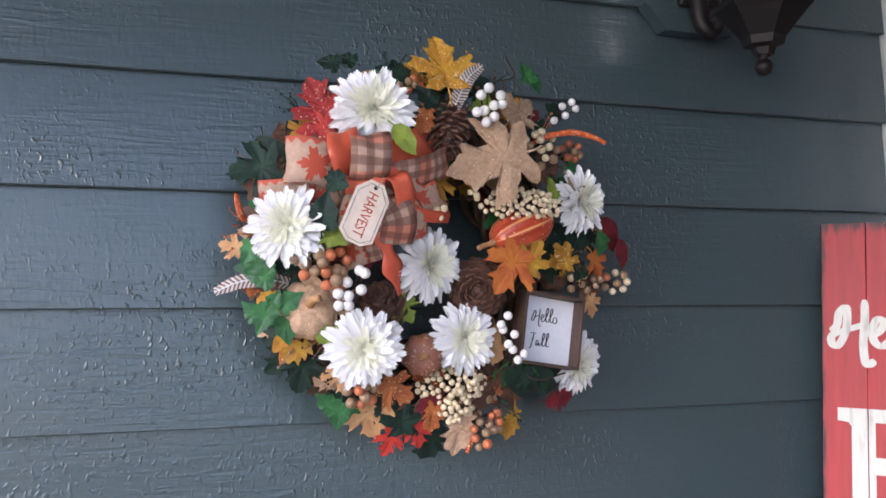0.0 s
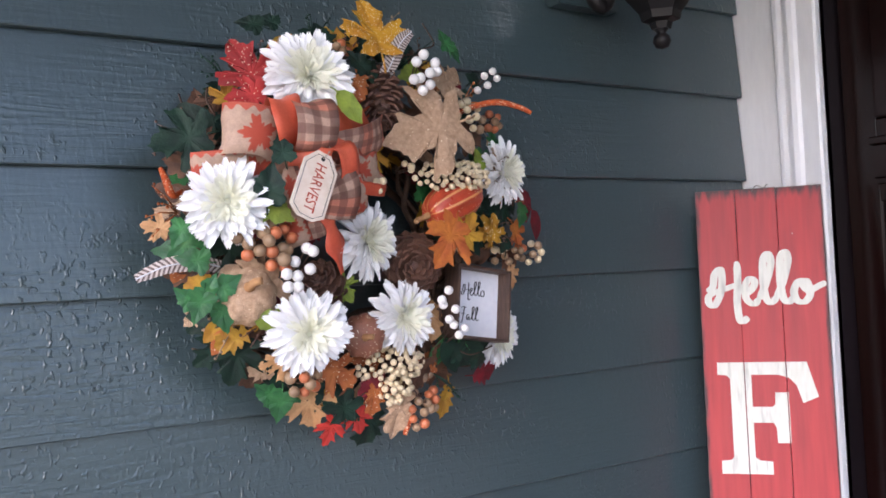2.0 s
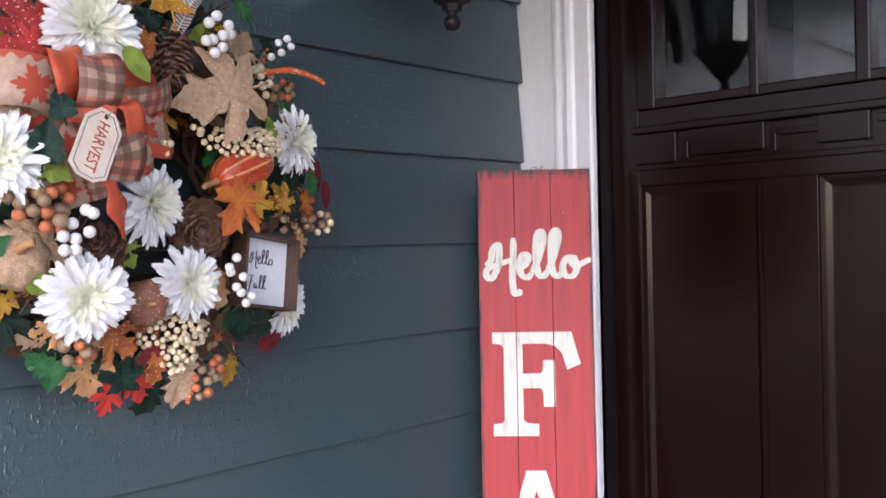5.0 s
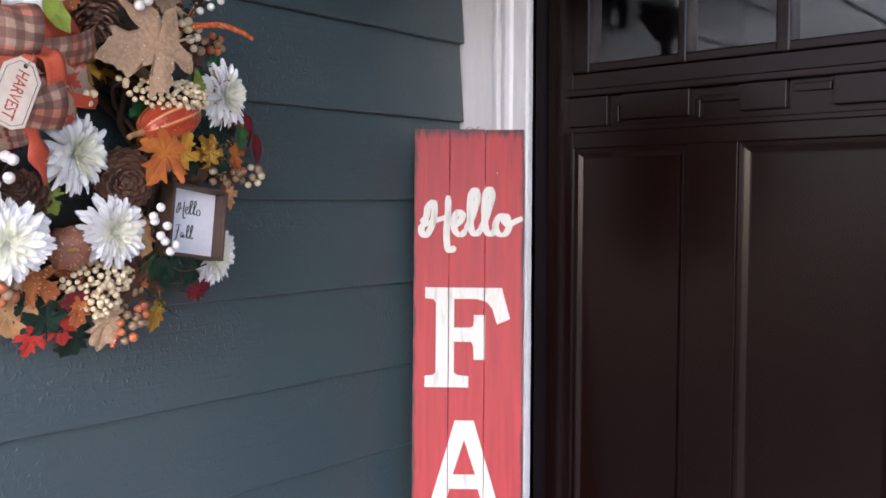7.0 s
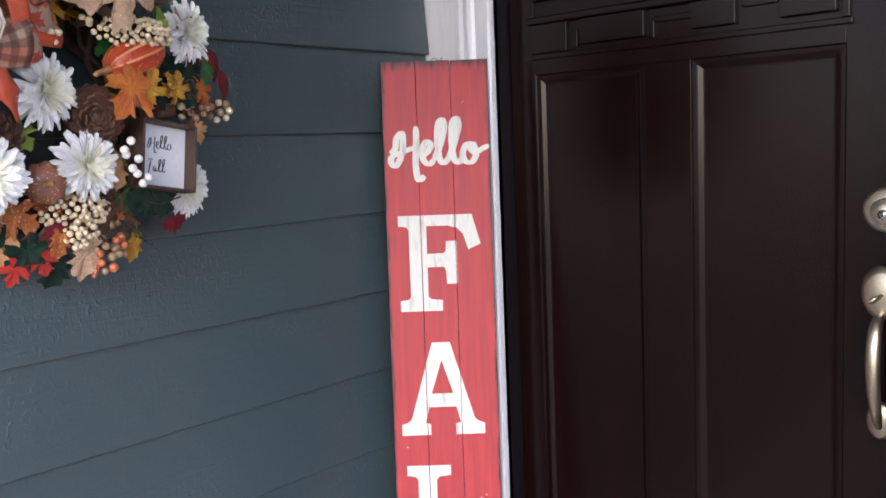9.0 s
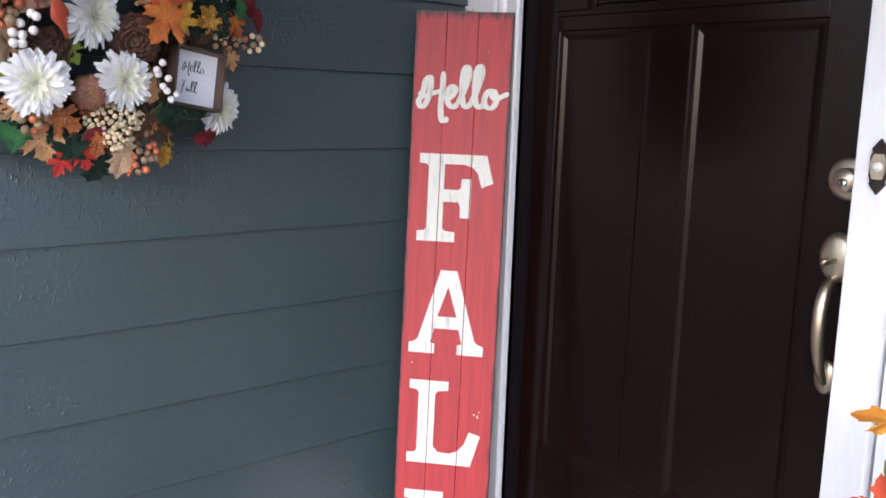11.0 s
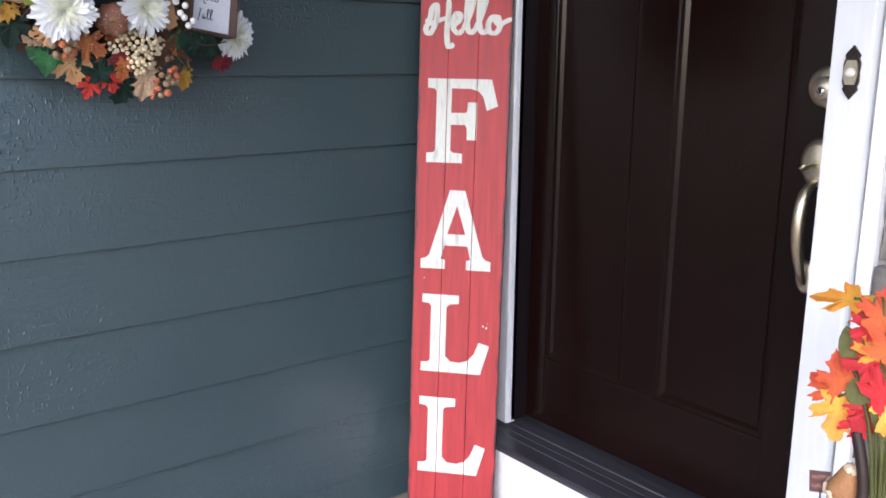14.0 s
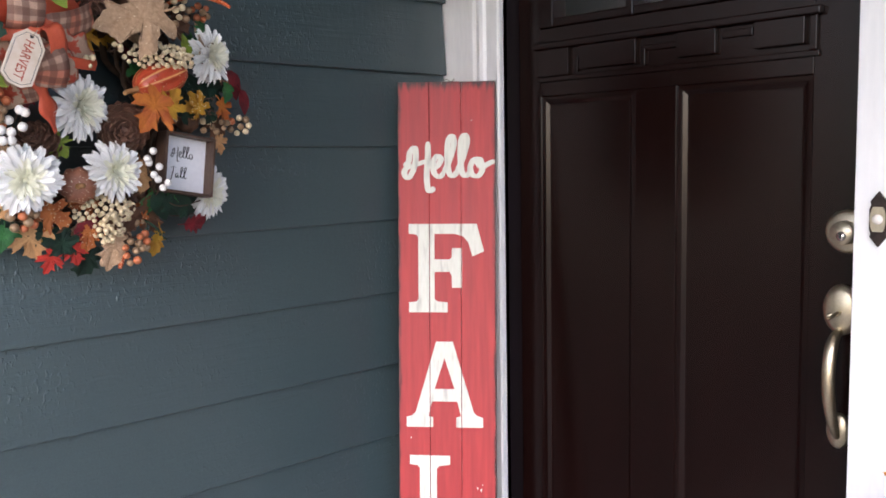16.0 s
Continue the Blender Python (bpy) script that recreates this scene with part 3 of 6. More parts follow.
for shape, y0, x0 in LETTER_ROWS:
    if shape is f_out:
        letter("letter_f", [shape], x0, y0)
    elif shape is l_out:
        letter("letter_l", [shape], x0, y0)
    else:
        hole = [(0.068, 0.092), (0.114, 0.092), (0.092, 0.166)]
        k = a_left
        left = [k[0], k[1], k[2], k[3], k[4], (0.092, 0.062), (0.092, 0.092), hole[0], hole[2], (0.092, 0.206), k[14], k[15], k[16], k[17]]
        right = [(0.184 - x, y) for x, y in left]
        letter("letter_a", [left, right[::-1]], x0, y0)

# brush-script word over the letters
HELLO = {}
HELLO["h"] = [[(0.0, 0.03), (0.012, 0.04), (0.016, 0.062), (0.028, 0.072), (0.03, 0.05), (0.026, 0.026), (0.014, 0.004), (0.004, 0.006), (0.002, 0.018), (0.01, 0.026), (0.034, 0.034), (0.06, 0.042)], [(0.06, 0.086), (0.06, 0.05), (0.057, 0.01), (0.06, -0.024), (0.068, -0.028), (0.076, -0.02)]]
HELLO["e"] = [[(0.07, 0.02), (0.086, 0.032), (0.092, 0.046), (0.082, 0.052), (0.073, 0.036), (0.075, 0.014), (0.088, 0.004), (0.1, 0.014)]]
HELLO["l"] = [[(0.098, 0.012), (0.112, 0.04), (0.124, 0.078), (0.12, 0.098), (0.11, 0.086), (0.108, 0.046), (0.112, 0.014), (0.122, 0.006), (0.134, 0.018)], [(0.13, 0.012), (0.144, 0.042), (0.156, 0.082), (0.152, 0.1), (0.142, 0.088), (0.14, 0.046), (0.144, 0.014), (0.154, 0.006), (0.164, 0.016)]]
HELLO["o"] = [[(0.186, 0.046), (0.172, 0.042), (0.164, 0.024), (0.17, 0.008), (0.184, 0.006), (0.194, 0.022), (0.188, 0.044), (0.182, 0.036), (0.192, 0.026), (0.21, 0.034), (0.224, 0.04)]]
k = 0
for ch in ("h", "e", "l", "o"):
    for pts in HELLO[ch]:
        k += 1
        part("letter_" + ch, stroke(pts, 0.0145, 0.0002, 0.0004 + 0.000012 * k, Matrix.Translation((-0.103, 1.282, 0)) @ Matrix.Diagonal((0.975, 1.03, 1, 1)), slant=0.4), WHITE_LETTER, sign)
for x, y, w in ((0.072, 0.540, 0.0024), (0.081, 0.536, 0.0028), (0.084, 0.548, 0.0014), (-0.088, 0.66, 0.0014), (0.060, 1.42, 0.0012)):
    part("paint_chip", prism([(x + w * math.cos(a) * random.uniform(0.5, 1), y + 1.5 * w * math.sin(a) * random.uniform(0.5, 1)) for a in [0.7 * i for i in range(9)]], 0.0002, 0.0005), WHITE_LETTER, sign, "pale chip in the red paint")
bm = tube(bmesh.new(), spline([(-0.012, SIGN_H - 0.004, 0.002), (0.0, SIGN_H + 0.006, 0.003), (0.012, SIGN_H + 0.001, 0.001), (0.02, SIGN_H + 0.008, -0.004)], 5), 0.0009, 6)
part("hanging_wire", bm, STEEL, sign)

# ---- wall lantern on its block ----
LX, LY, LZ = -0.424, -0.195, 1.741
block = part("mounting_block", prism([(-0.537, 1.892), (-0.498, 1.846), (-0.360, 1.846), (-0.321, 1.892), (-0.321, 2.29), (-0.537, 2.29)], -0.004, 0.028, Matrix(((1, 0, 0, 0), (0, 0, -1, 0), (0, 1, 0, 0), (0, 0, 0, 1)))), SIDING)
tagged(block, "slate-green painted block behind the wall lantern", "mounting block")
lantern = empty("wall_lantern", Matrix.Translation((LX, LY, LZ)) @ pose(0, 0, 0, 0, 0, -12) @ Matrix.Diagonal((1.06, 1.06, 1.06, 1)))
tagged(lantern, "black metal six-sided porch wall lantern on a scrolled arm", "wall lantern")
part("finial", lathe([(0.0, -0.012), (0.010, -0.009), (0.0145, 0.0), (0.013, 0.008), (0.007, 0.013), (0.010, 0.018), (0.013, 0.022), (0.0, 0.024)], 20), BLACK_IRON, lantern, "", True)
part("lower_bowl", lathe([(0.0, 0.020), (0.015, 0.020), (0.018, 0.030), (0.030, 0.034), (0.033, 0.046), (0.044, 0.060), (0.062, 0.082), (0.072, 0.092), (0.074, 0.098), (0.070, 0.104), (0.0, 0.104)], 6, pose(0, 0, 0, 0, 0, 30)), BLACK_IRON, lantern)
for i in range(6):
    a0, a1 = radians(60 * i + 30), radians(60 * i + 90)
    part("corner_bar", tube(bmesh.new(), [(0.060 * math.cos(a0), 0.060 * math.sin(a0), 0.10), (0.082 * math.cos(a0), 0.082 * math.sin(a0), 0.30)], 0.0045, 6), BLACK_IRON, lantern)
    bm = bmesh.new()
    vs = [bm.verts.new((r * math.cos(a), r * math.sin(a), z)) for r, z, a in ((0.058, 0.104, a0), (0.058, 0.104, a1), (0.080, 0.298, a1), (0.080, 0.298, a0))]
    bm.faces.new(vs)
    bmesh.ops.solidify(bm, geom=bm.faces[:], thickness=0.002)
    part("lantern_pane", bm, GLASS, lantern, "clear lantern glass").visible_shadow = False
part("roof", lathe([(0.0, 0.30), (0.098, 0.30), (0.100, 0.306), (0.075, 0.325), (0.045, 0.350), (0.030, 0.372), (0.020, 0.378), (0.018, 0.40), (0.0, 0.405)], 6, pose(0, 0, 0, 0, 0, 30)), BLACK_IRON, lantern)
bx = -0.044
part("back_plate", boxed(bx - 0.035, bx + 0.035, 0.135, 0.156, 0.14, 0.42, 0.006), BLACK_IRON, lantern)
part("arm", tube(bmesh.new(), spline([(bx, 0.14, 0.26), (bx * 0.9, 0.10, 0.40), (bx * 0.5, 0.05, 0.46), (0, 0, 0.44), (0, 0, 0.395)], 6), 0.010, 10), BLACK_IRON, lantern, "", True)
part("scroll", tube(bmesh.new(), spline([(bx, 0.14, 0.22), (bx - 0.004, 0.130, 0.16), (bx - 0.002, 0.125, 0.115), (bx + 0.004, 0.122, 0.097), (bx + 0.018, 0.120, 0.092), (bx + 0.026, 0.118, 0.106), (bx + 0.016, 0.120, 0.114)], 6), [0.016] * 12 + [0.014] * 12 + [0.011] * 13, 10), BLACK_IRON, lantern, "", True)

# ---- the autumn wreath ----
def soft_material(name, a, b=None, **kw):
    kw = {"scale": 40, "rough": 0.7, "bump": 0.35, "bscale": 260, "island": 0.18, "translucent": 0.18, **kw}
    return pbr(name, a, b, **kw)


LEAF = {
    "green": soft_material("ivy_green_silk", (0.045, 0.20, 0.055), (0.02, 0.10, 0.035), rough=0.5),
    "dark": soft_material("dark_green_silk", (0.014, 0.042, 0.026), (0.008, 0.020, 0.015), rough=0.6, spec=0.3),
    "lime": soft_material("yellow_green_silk", (0.26, 0.34, 0.04), (0.16, 0.22, 0.03)),
    "mustard": soft_material("mustard_silk", (0.52, 0.30, 0.025), (0.38, 0.17, 0.02)),
    "gold": soft_material("glittered_gold_leaf", (0.58, 0.31, 0.02), (0.46, 0.20, 0.015), glitter=0.06),
    "red": soft_material("glittered_red_leaf", (0.46, 0.035, 0.03), (0.30, 0.02, 0.02), glitter=0.022),
    "scarlet": soft_material("scarlet_silk", (0.60, 0.045, 0.028), (0.42, 0.028, 0.02)),
    "crimson": soft_material("dark_crimson_silk", (0.20, 0.012, 0.02), (0.10, 0.008, 0.012)),
    "orange": soft_material("orange_silk", (0.60, 0.20, 0.03), (0.40, 0.085, 0.02), scale=30),
    "rust": soft_material("glittered_rust_leaf", (0.52, 0.17, 0.045), (0.32, 0.08, 0.02), glitter=0.03),
    "brown": soft_material("brown_dried_leaf", (0.16, 0.075, 0.04), (0.07, 0.035, 0.022)),
    "tan": soft_material("pale_tan_leaf", (0.62, 0.36, 0.17), (0.46, 0.24, 0.10)),
    "burlap": soft_material("burlap_weave", (0.50, 0.34, 0.22), (0.37, 0.235, 0.14), scale=170, bscale=520, bump=0.8, translucent=0.05, glitter=0.006),
}
PETAL = pbr("white_silk_petal", (0.95, 0.95, 0.95), (0.92, 0.92, 0.93), scale=30, rough=0.8, bump=0.1, bscale=180, translucent=0.16)
PETAL_IN = pbr("cream_silk_petal", (0.95, 0.95, 0.86), (0.93, 0.93, 0.80), scale=30, rough=0.8, bump=0.1, bscale=180, translucent=0.40)
BERRY = {
    "white": pbr("white_berry", (0.86, 0.84, 0.82), scale=60, rough=0.45, bump=0.1, bscale=300),
    "cream": pbr("cream_berry", (0.76, 0.65, 0.45), (0.62, 0.49, 0.30), scale=60, rough=0.35, bump=0.1, bscale=300, island=0.15),
    "tan": pbr("tan_berry", (0.36, 0.24, 0.14), (0.24, 0.15, 0.085), scale=90, rough=0.4, bump=0.2, bscale=300, island=0.2),
    "orange": pbr("orange_berry", (0.58, 0.19, 0.08), (0.40, 0.11, 0.045), scale=90, rough=0.4, bump=0.2, bscale=300, island=0.2),
}
TWIG = pbr("brown_twig", (0.085, 0.050, 0.032), (0.045, 0.026, 0.018), scale=60, rough=0.85, bump=0.6, bscale=220)
CONE = pbr("pine_cone_brown", (0.165, 0.082, 0.052), (0.085, 0.040, 0.028), scale=60, rough=0.6, bump=0.4, bscale=300, island=0.25)
COPPER = pbr("copper_glitter_pumpkin", (0.30, 0.12, 0.07), (0.20, 0.075, 0.045), scale=30, rough=0.5, bump=0.4, bscale=400, glitter=0.02)
GOURD_RED = pbr("glossy_red_gourd", (0.50, 0.075, 0.03), (0.36, 0.045, 0.02), scale=20, rough=0.3, bump=0.1, glitter=0.006)
GOURD_LINE = pbr("pale_orange_gourd_stripe", (0.72, 0.34, 0.13), scale=20, rough=0.35, bump=0.1)
GLITTER_ORANGE = pbr("orange_glitter", (0.62, 0.12, 0.02), (0.40, 0.06, 0.01), scale=200, rough=0.5, bump=1.0, bscale=700, glitter=0.08)
SATIN = pbr("orange_satin_ribbon", (0.74, 0.15, 0.075), (0.62, 0.10, 0.05), scale=8, rough=0.38, bump=0.1, bscale=300, translucent=0.15)
TAG_BOARD = pbr("cream_tag_card", (0.80, 0.70, 0.60), (0.72, 0.61, 0.50), scale=25, rough=0.75, bump=0.1)
TAG_RED = pbr("tag_red_print", (0.52, 0.085, 0.045), scale=40, rough=0.7, bump=0)
INK = pbr("black_ink", (0.012, 0.012, 0.014), scale=40, rough=0.6, bump=0)
CARD = pbr("white_card", (0.74, 0.75, 0.80), (0.70, 0.71, 0.76), scale=8, rough=0.6, bump=0.03)
FRAME_WOOD = pbr("brown_box_frame", (0.105, 0.062, 0.042), (0.055, 0.032, 0.024), scale=30, rough=0.6, bump=0.4, bscale=90, stretch=(1, 1, 6))
TWINE = pbr("pale_twine", (0.5, 0.4, 0.3), scale=90, rough=0.9)


def pattern_material(name, kind):
    """Woven ribbon and feather patterns that run along and across the strip."""
    base = {"plaid": (0.60, 0.40, 0.30), "print": (0.56, 0.39, 0.29), "feather": (0.70, 0.62, 0.58)}[kind]
    mt = pbr(name, base, tuple(c * 0.85 for c in base), scale=120, rough=0.8, bump=0.5, bscale=600, translucent=0.1)
    n, l = mt.node_tree.nodes, mt.node_tree.links
    p = n["Principled BSDF"]
    src = p.inputs["Base Color"].links[0].from_socket
    uv = n.new("ShaderNodeTexCoord")
    sep = n.new("ShaderNodeSeparateXYZ")
    l.new(uv.outputs["UV"], sep.inputs[0])

    def step(sock, freq, cut, shift=0.0):
        last = sock
        for op, v in (("MULTIPLY", freq), ("ADD", shift), ("FRACT", 0), ("LESS_THAN", cut)):
            k = n.new("ShaderNodeMath")
            k.operation = op
            k.inputs[1].default_value = v
            l.new(last, k.inputs[0])
            last = k.outputs[0]
        return last

    def blend(src, fac, colour, amount):
        k, mx = n.new("ShaderNodeMath"), n.new("ShaderNodeMixRGB")
        k.operation = "MULTIPLY"
        k.inputs[1].default_value = amount
        l.new(fac, k.inputs[0])
        l.new(k.outputs[0], mx.inputs[0])
        l.new(src, mx.inputs[1])
        mx.inputs[2].default_value = (*colour, 1)
        return mx.outputs[0]
    if kind == "plaid":
        src = blend(src, step(sep.outputs[0], 0.8, 0.40, 0.55), (0.68, 0.13, 0.05), 0.55)
        for sock, freq in ((sep.outputs[0], 2.4), (sep.outputs[1], 2.4)):
            src = blend(src, step(sock, freq, 0.5, 0.1), (0.13, 0.05, 0.04), 0.58)
    elif kind == "print":
        def op(name, a, b=0.0):
            k = n.new("ShaderNodeMath")
            k.operation = name
            for s, v in zip(k.inputs, (a, b)):
                if isinstance(v, (int, float)):
                    s.default_value = v
                else:
                    l.new(v, s)
            return k.outputs[0]
        # one lobed leaf after another along the strip, and toothed tips along its upper edge
        cu = op("SUBTRACT", op("FRACT", op("ADD", op("MULTIPLY", sep.outputs[0], 0.62), 0.60)), 0.5)
        cu = op("MULTIPLY", cu, 1.5)
        cv = op("SUBTRACT", sep.outputs[1], 0.42)
        th = op("ARCTAN2", cv, cu)
        rad = op("POWER", op("ADD", op("MULTIPLY", cu, cu), op("MULTIPLY", cv, cv)), 0.5)
        lobes = op("ADD", op("MULTIPLY", op("COSINE", op("MULTIPLY", th, 5.0)), 0.09), op("MULTIPLY", op("COSINE", op("MULTIPLY", th, 17.0)), 0.045))
        src = blend(src, op("LESS_THAN", rad, op("ADD", lobes, 0.30)), (0.50, 0.055, 0.022), 0.92)
        teeth = op("MULTIPLY", op("SINE", op("MULTIPLY", sep.outputs[0], 26.0)), 0.05)
        src = blend(src, op("GREATER_THAN", op("ADD", sep.outputs[1], teeth), 0.90), (0.52, 0.065, 0.03), 0.9)
    else:
        src = blend(src, step(sep.outputs[0], 19.0, 0.48), (0.07, 0.035, 0.028), 0.9)
    l.new(src, p.inputs["Base Color"])
    return mt


PLAID = pattern_material("plaid_burlap_ribbon", "plaid")
PRINT = pattern_material("leaf_print_ribbon", "print")
FEATHER = pattern_material("barred_feather", "feather")


def facing(pos, roll=90, tx=0.0, tz=0.0):
    """A pose on the wall side: local z points out to the porch, leaning by tx, tz; local y points at roll degrees from right."""
    nrm = Vector((tx, -1, tz)).normalized()
    d = Vector((math.cos(radians(roll)), 0, math.sin(radians(roll))))
    d = (d - nrm * d.dot(nrm)).normalized()
    s = d.cross(nrm)
    return Matrix(((s.x, d.x, nrm.x, pos[0]), (s.y, d.y, nrm.y, pos[1]), (s.z, d.z, nrm.z, pos[2]), (0, 0, 0, 1)))


OUTLINES = {
    "maple": [(0, .10), (.16, .02), (.36, .05), (.31, .16), (.22, .24), (.40, .33), (.53, .42), (.45, .50), (.50, .62), (.34, .57), (.17, .49), (.21, .66), (.28, .77), (.16, .78), (.12, .90), (0, 1)],
    "oak": [(0, 0), (.10, .06), (.26, .10), (.16, .22), (.34, .34), (.20, .42), (.40, .58), (.22, .64), (.28, .80), (.12, .88), (0, 1)],
    "ivy": [(0, .06), (.14, .0), (.34, .06), (.42, .20), (.30, .32), (.34, .50), (.24, .62), (.10, .82), (0, 1)],
    "ovate": [(0, 0), (.16, .10), (.28, .30), (.30, .48), (.22, .70), (.10, .90), (0, 1)],
}


def leaf_bmesh(kind, length, curl=0.12):
    """A thin lobed leaf with a creased midrib, bent and slightly torn, its tip along y."""
    half = OUTLINES[kind]
    if kind != "ovate":
        fine = [half[0]]
        for a, b in zip(half, half[1:]):
            for f, out in ((0.34, 0.022), (0.67, -0.018)):
                nx, ny = b[1] - a[1], a[0] - b[0]
                fine.append((max(0.0, a[0] + (b[0] - a[0]) * f + nx * out * 2.2), a[1] + (b[1] - a[1]) * f + ny * out * 2.2))
            fine.append(b)
        half = fine
    outline = half + [(-x, y) for x, y in half[-2:0:-1]]
    seed = Vector((random.random() * 50, random.random() * 50, 0))
    bend, twist = curl * random.uniform(-0.6, 1.6), random.uniform(-0.25, 0.25)
    bm = bmesh.new()

    def height(x, y):
        return 0.16 * abs(x) ** 0.8 + 0.018 * math.sin(9 * math.atan2(x, y - 0.3)) * min(1, 3 * abs(x)) - bend * (y - 0.3) ** 2 * 1.6 - 0.55 * curl * x * x * 3 + twist * x * (y - 0.4) + 0.05 * noise.noise(seed + Vector((x * 4, y * 4, 0)))
    cx, cy = 0.0, 0.36
    mid = bm.verts.new((0, (cy - 0.5) * length, height(0, cy) * length))
    rings = []
    for f in (0.36, 0.7, 1.0):
        ring = []
        for x, y in outline:
            j = 1 + (0.22 * noise.noise(seed + Vector((x * 9, y * 9, 5))) if f == 1 else 0)
            px, py = (x * j) * f, cy + (y - cy) * f * (0.5 + 0.5 * j)
            ring.append(bm.verts.new((px * length, (py - 0.5) * length, height(px, py) * length)))
        rings.append(ring)
    n = len(outline)
    for k in range(n):
        j = (k + 1) % n
        bm.faces.new((mid, rings[0][k], rings[0][j]))
        for a, b in zip(rings, rings[1:]):
            bm.faces.new((a[k], b[k], b[j], a[j]))
    bmesh.ops.recalc_face_normals(bm, faces=bm.faces)
    return bm


wreath = empty("autumn_wreath", Matrix.Translation((-0.975, 0, 1.44)))
tagged(wreath, "round autumn wreath of silk flowers, leaves, berries and plaid bow", "wreath")
WREATH_INV = Matrix.Translation((0.975, 0, -1.44))


def leaf(kind, colour, pos, size, roll, tx=0.0, tz=0.0, curl=0.12, stem=True, parent=None, back=None):
    bm = leaf_bmesh(kind, size, curl)
    if stem:
        tube(bm, [(0, -0.42 * size, 0.0), (0.01 * size, -0.56 * size, -0.03 * size), (0.03 * size, -0.68 * size, -0.10 * size)], 0.012 * size + 0.0004, 5)
    m = facing(pos, roll, tx, tz)
    ob = part(kind + "_leaf", bm, LEAF[colour], parent or wreath, colour_label(colour) + " " + kind + " leaf", True)
    ob.matrix_basis = (WREATH_INV if parent is None else Matrix()) @ m
    return ob


def colour_label(c):
    return {"green": "bright green silk", "dark": "dark green silk", "lime": "yellow-green silk", "gold": "glittered gold", "red": "glittered red", "rust": "glittered rust", "tan": "pale tan"}.get(c, c)


def petal_mesh(k):
    """A long cupped petal with a blunt, notched tip."""
    bm = bmesh.new()
    cols = 5
    rows = []
    for i in range(8):
        t = i / 7
        w = (0.040 + 0.080 * math.sin(math.pi * min(1, t * 0.72 + 0.10)) ** 0.8) * (1 if t < 0.9 else 0.62)
        row = []
        for j in range(cols):
            s = (j / (cols - 1) - 0.5) * 2
            z = 0.06 * s * s * (1 - 0.3 * t) + (0.20 + 0.05 * k) * t * t - (0.16 + 0.05 * k) * t ** 3 + 0.025 * math.sin(t * 7 + k) * s
            y = t * (1 + 0.04 * k) - (0.055 if i == 7 and j == 2 else 0.04 if i == 7 and j in (0, 4) else 0.0)
            row.append(bm.verts.new((s * w, y, z)))
        rows.append(row)
    for a, b in zip(rows, rows[1:]):
        for j in range(cols - 1):
            bm.faces.new((a[j], a[j + 1], b[j + 1], b[j]))
    me = bpy.data.meshes.new("petal")
    bm.to_mesh(me)
    bm.free()
    return me


PETALS_OUT = [petal_mesh(k) for k in range(3)]
PETALS_IN = [petal_mesh(k) for k in range(2)]


def flower(pos, r, tx=0.0, tz=0.0):
    """A shaggy chrysanthemum: rings of long pointed petals round a tight pale heart."""
    core = part("chrysanthemum", lathe([(0.0, -0.10 * r), (0.20 * r, -0.04 * r), (0.22 * r, 0.10 * r), (0.12 * r, 0.24 * r), (0.0, 0.28 * r)], 12), PETAL_IN, wreath, "white silk chrysanthemum with a pale heart", True)
    core.matrix_basis = WREATH_INV @ facing(pos, random.uniform(0, 360), tx, tz)
    for ring, (count, length, lift) in enumerate(((24, 0.95, -14), (26, 1.0, -3), (27, 0.98, 5), (26, 0.91, 13), (24, 0.82, 22), (21, 0.71, 32), (17, 0.60, 40), (13, 0.49, 50), (9, 0.38, 63))):
        for i in range(count):
            a = 360 * (i + 0.5 * (ring % 2)) / count + random.uniform(-11, 11)
            s = r * length * random.uniform(0.84, 1.10)
            wide = s * random.uniform(0.78, 1.02) / (length ** 0.5)
            m = pose(0, 0, 0.05 * r * ring / 2, 0, 0, a) @ pose(0, 0.05 * r, 0, lift + random.uniform(-10, 10), random.uniform(-18, 18), 0) @ Matrix.Diagonal((wide, s, s, 1))
            me = PETALS_OUT[(i + ring) % 3] if ring < 5 else PETALS_IN[i % 2]
            link_mesh("petal", me, PETAL if ring < 5 else PETAL_IN, core, "", True, m)
    return core


def ball_mesh():
    bm = bmesh.new()
    bmesh.ops.create_icosphere(bm, subdivisions=2, radius=1)
    for v in bm.verts:
        if v.co.z > 0.93:
            v.co.z *= 0.93
    me = bpy.data.meshes.new("berry")
    bm.to_mesh(me)
    bm.free()
    return me


BALLS = {k: ball_mesh() for k in BERRY}


def berries(centre, spots, label):
    """A spray of berries on wires that run back to one stem; spots are (colour, place, radius)."""
    c = Vector(centre)
    bm = bmesh.new()
    for colour, pos, r in spots:
        p = Vector(pos)
        tube(bm, [c, (c + p) / 2 + Vector((0, 0.012, -0.004)), p + Vector((0, r * 0.6, 0))], 0.0011, 5)
    spray = part("berry_spray", bm, TWIG, wreath, label)
    spray.matrix_basis = WREATH_INV
    for colour, pos, r in spots:
        link_mesh("berry", BALLS[colour], BERRY[colour], spray, "", True, Matrix.Translation(pos) @ pose(0, 0, 0, 70 + random.uniform(-40, 40), random.uniform(-40, 40), 0) @ Matrix.Diagonal((r, r, r, 1)))
    return spray


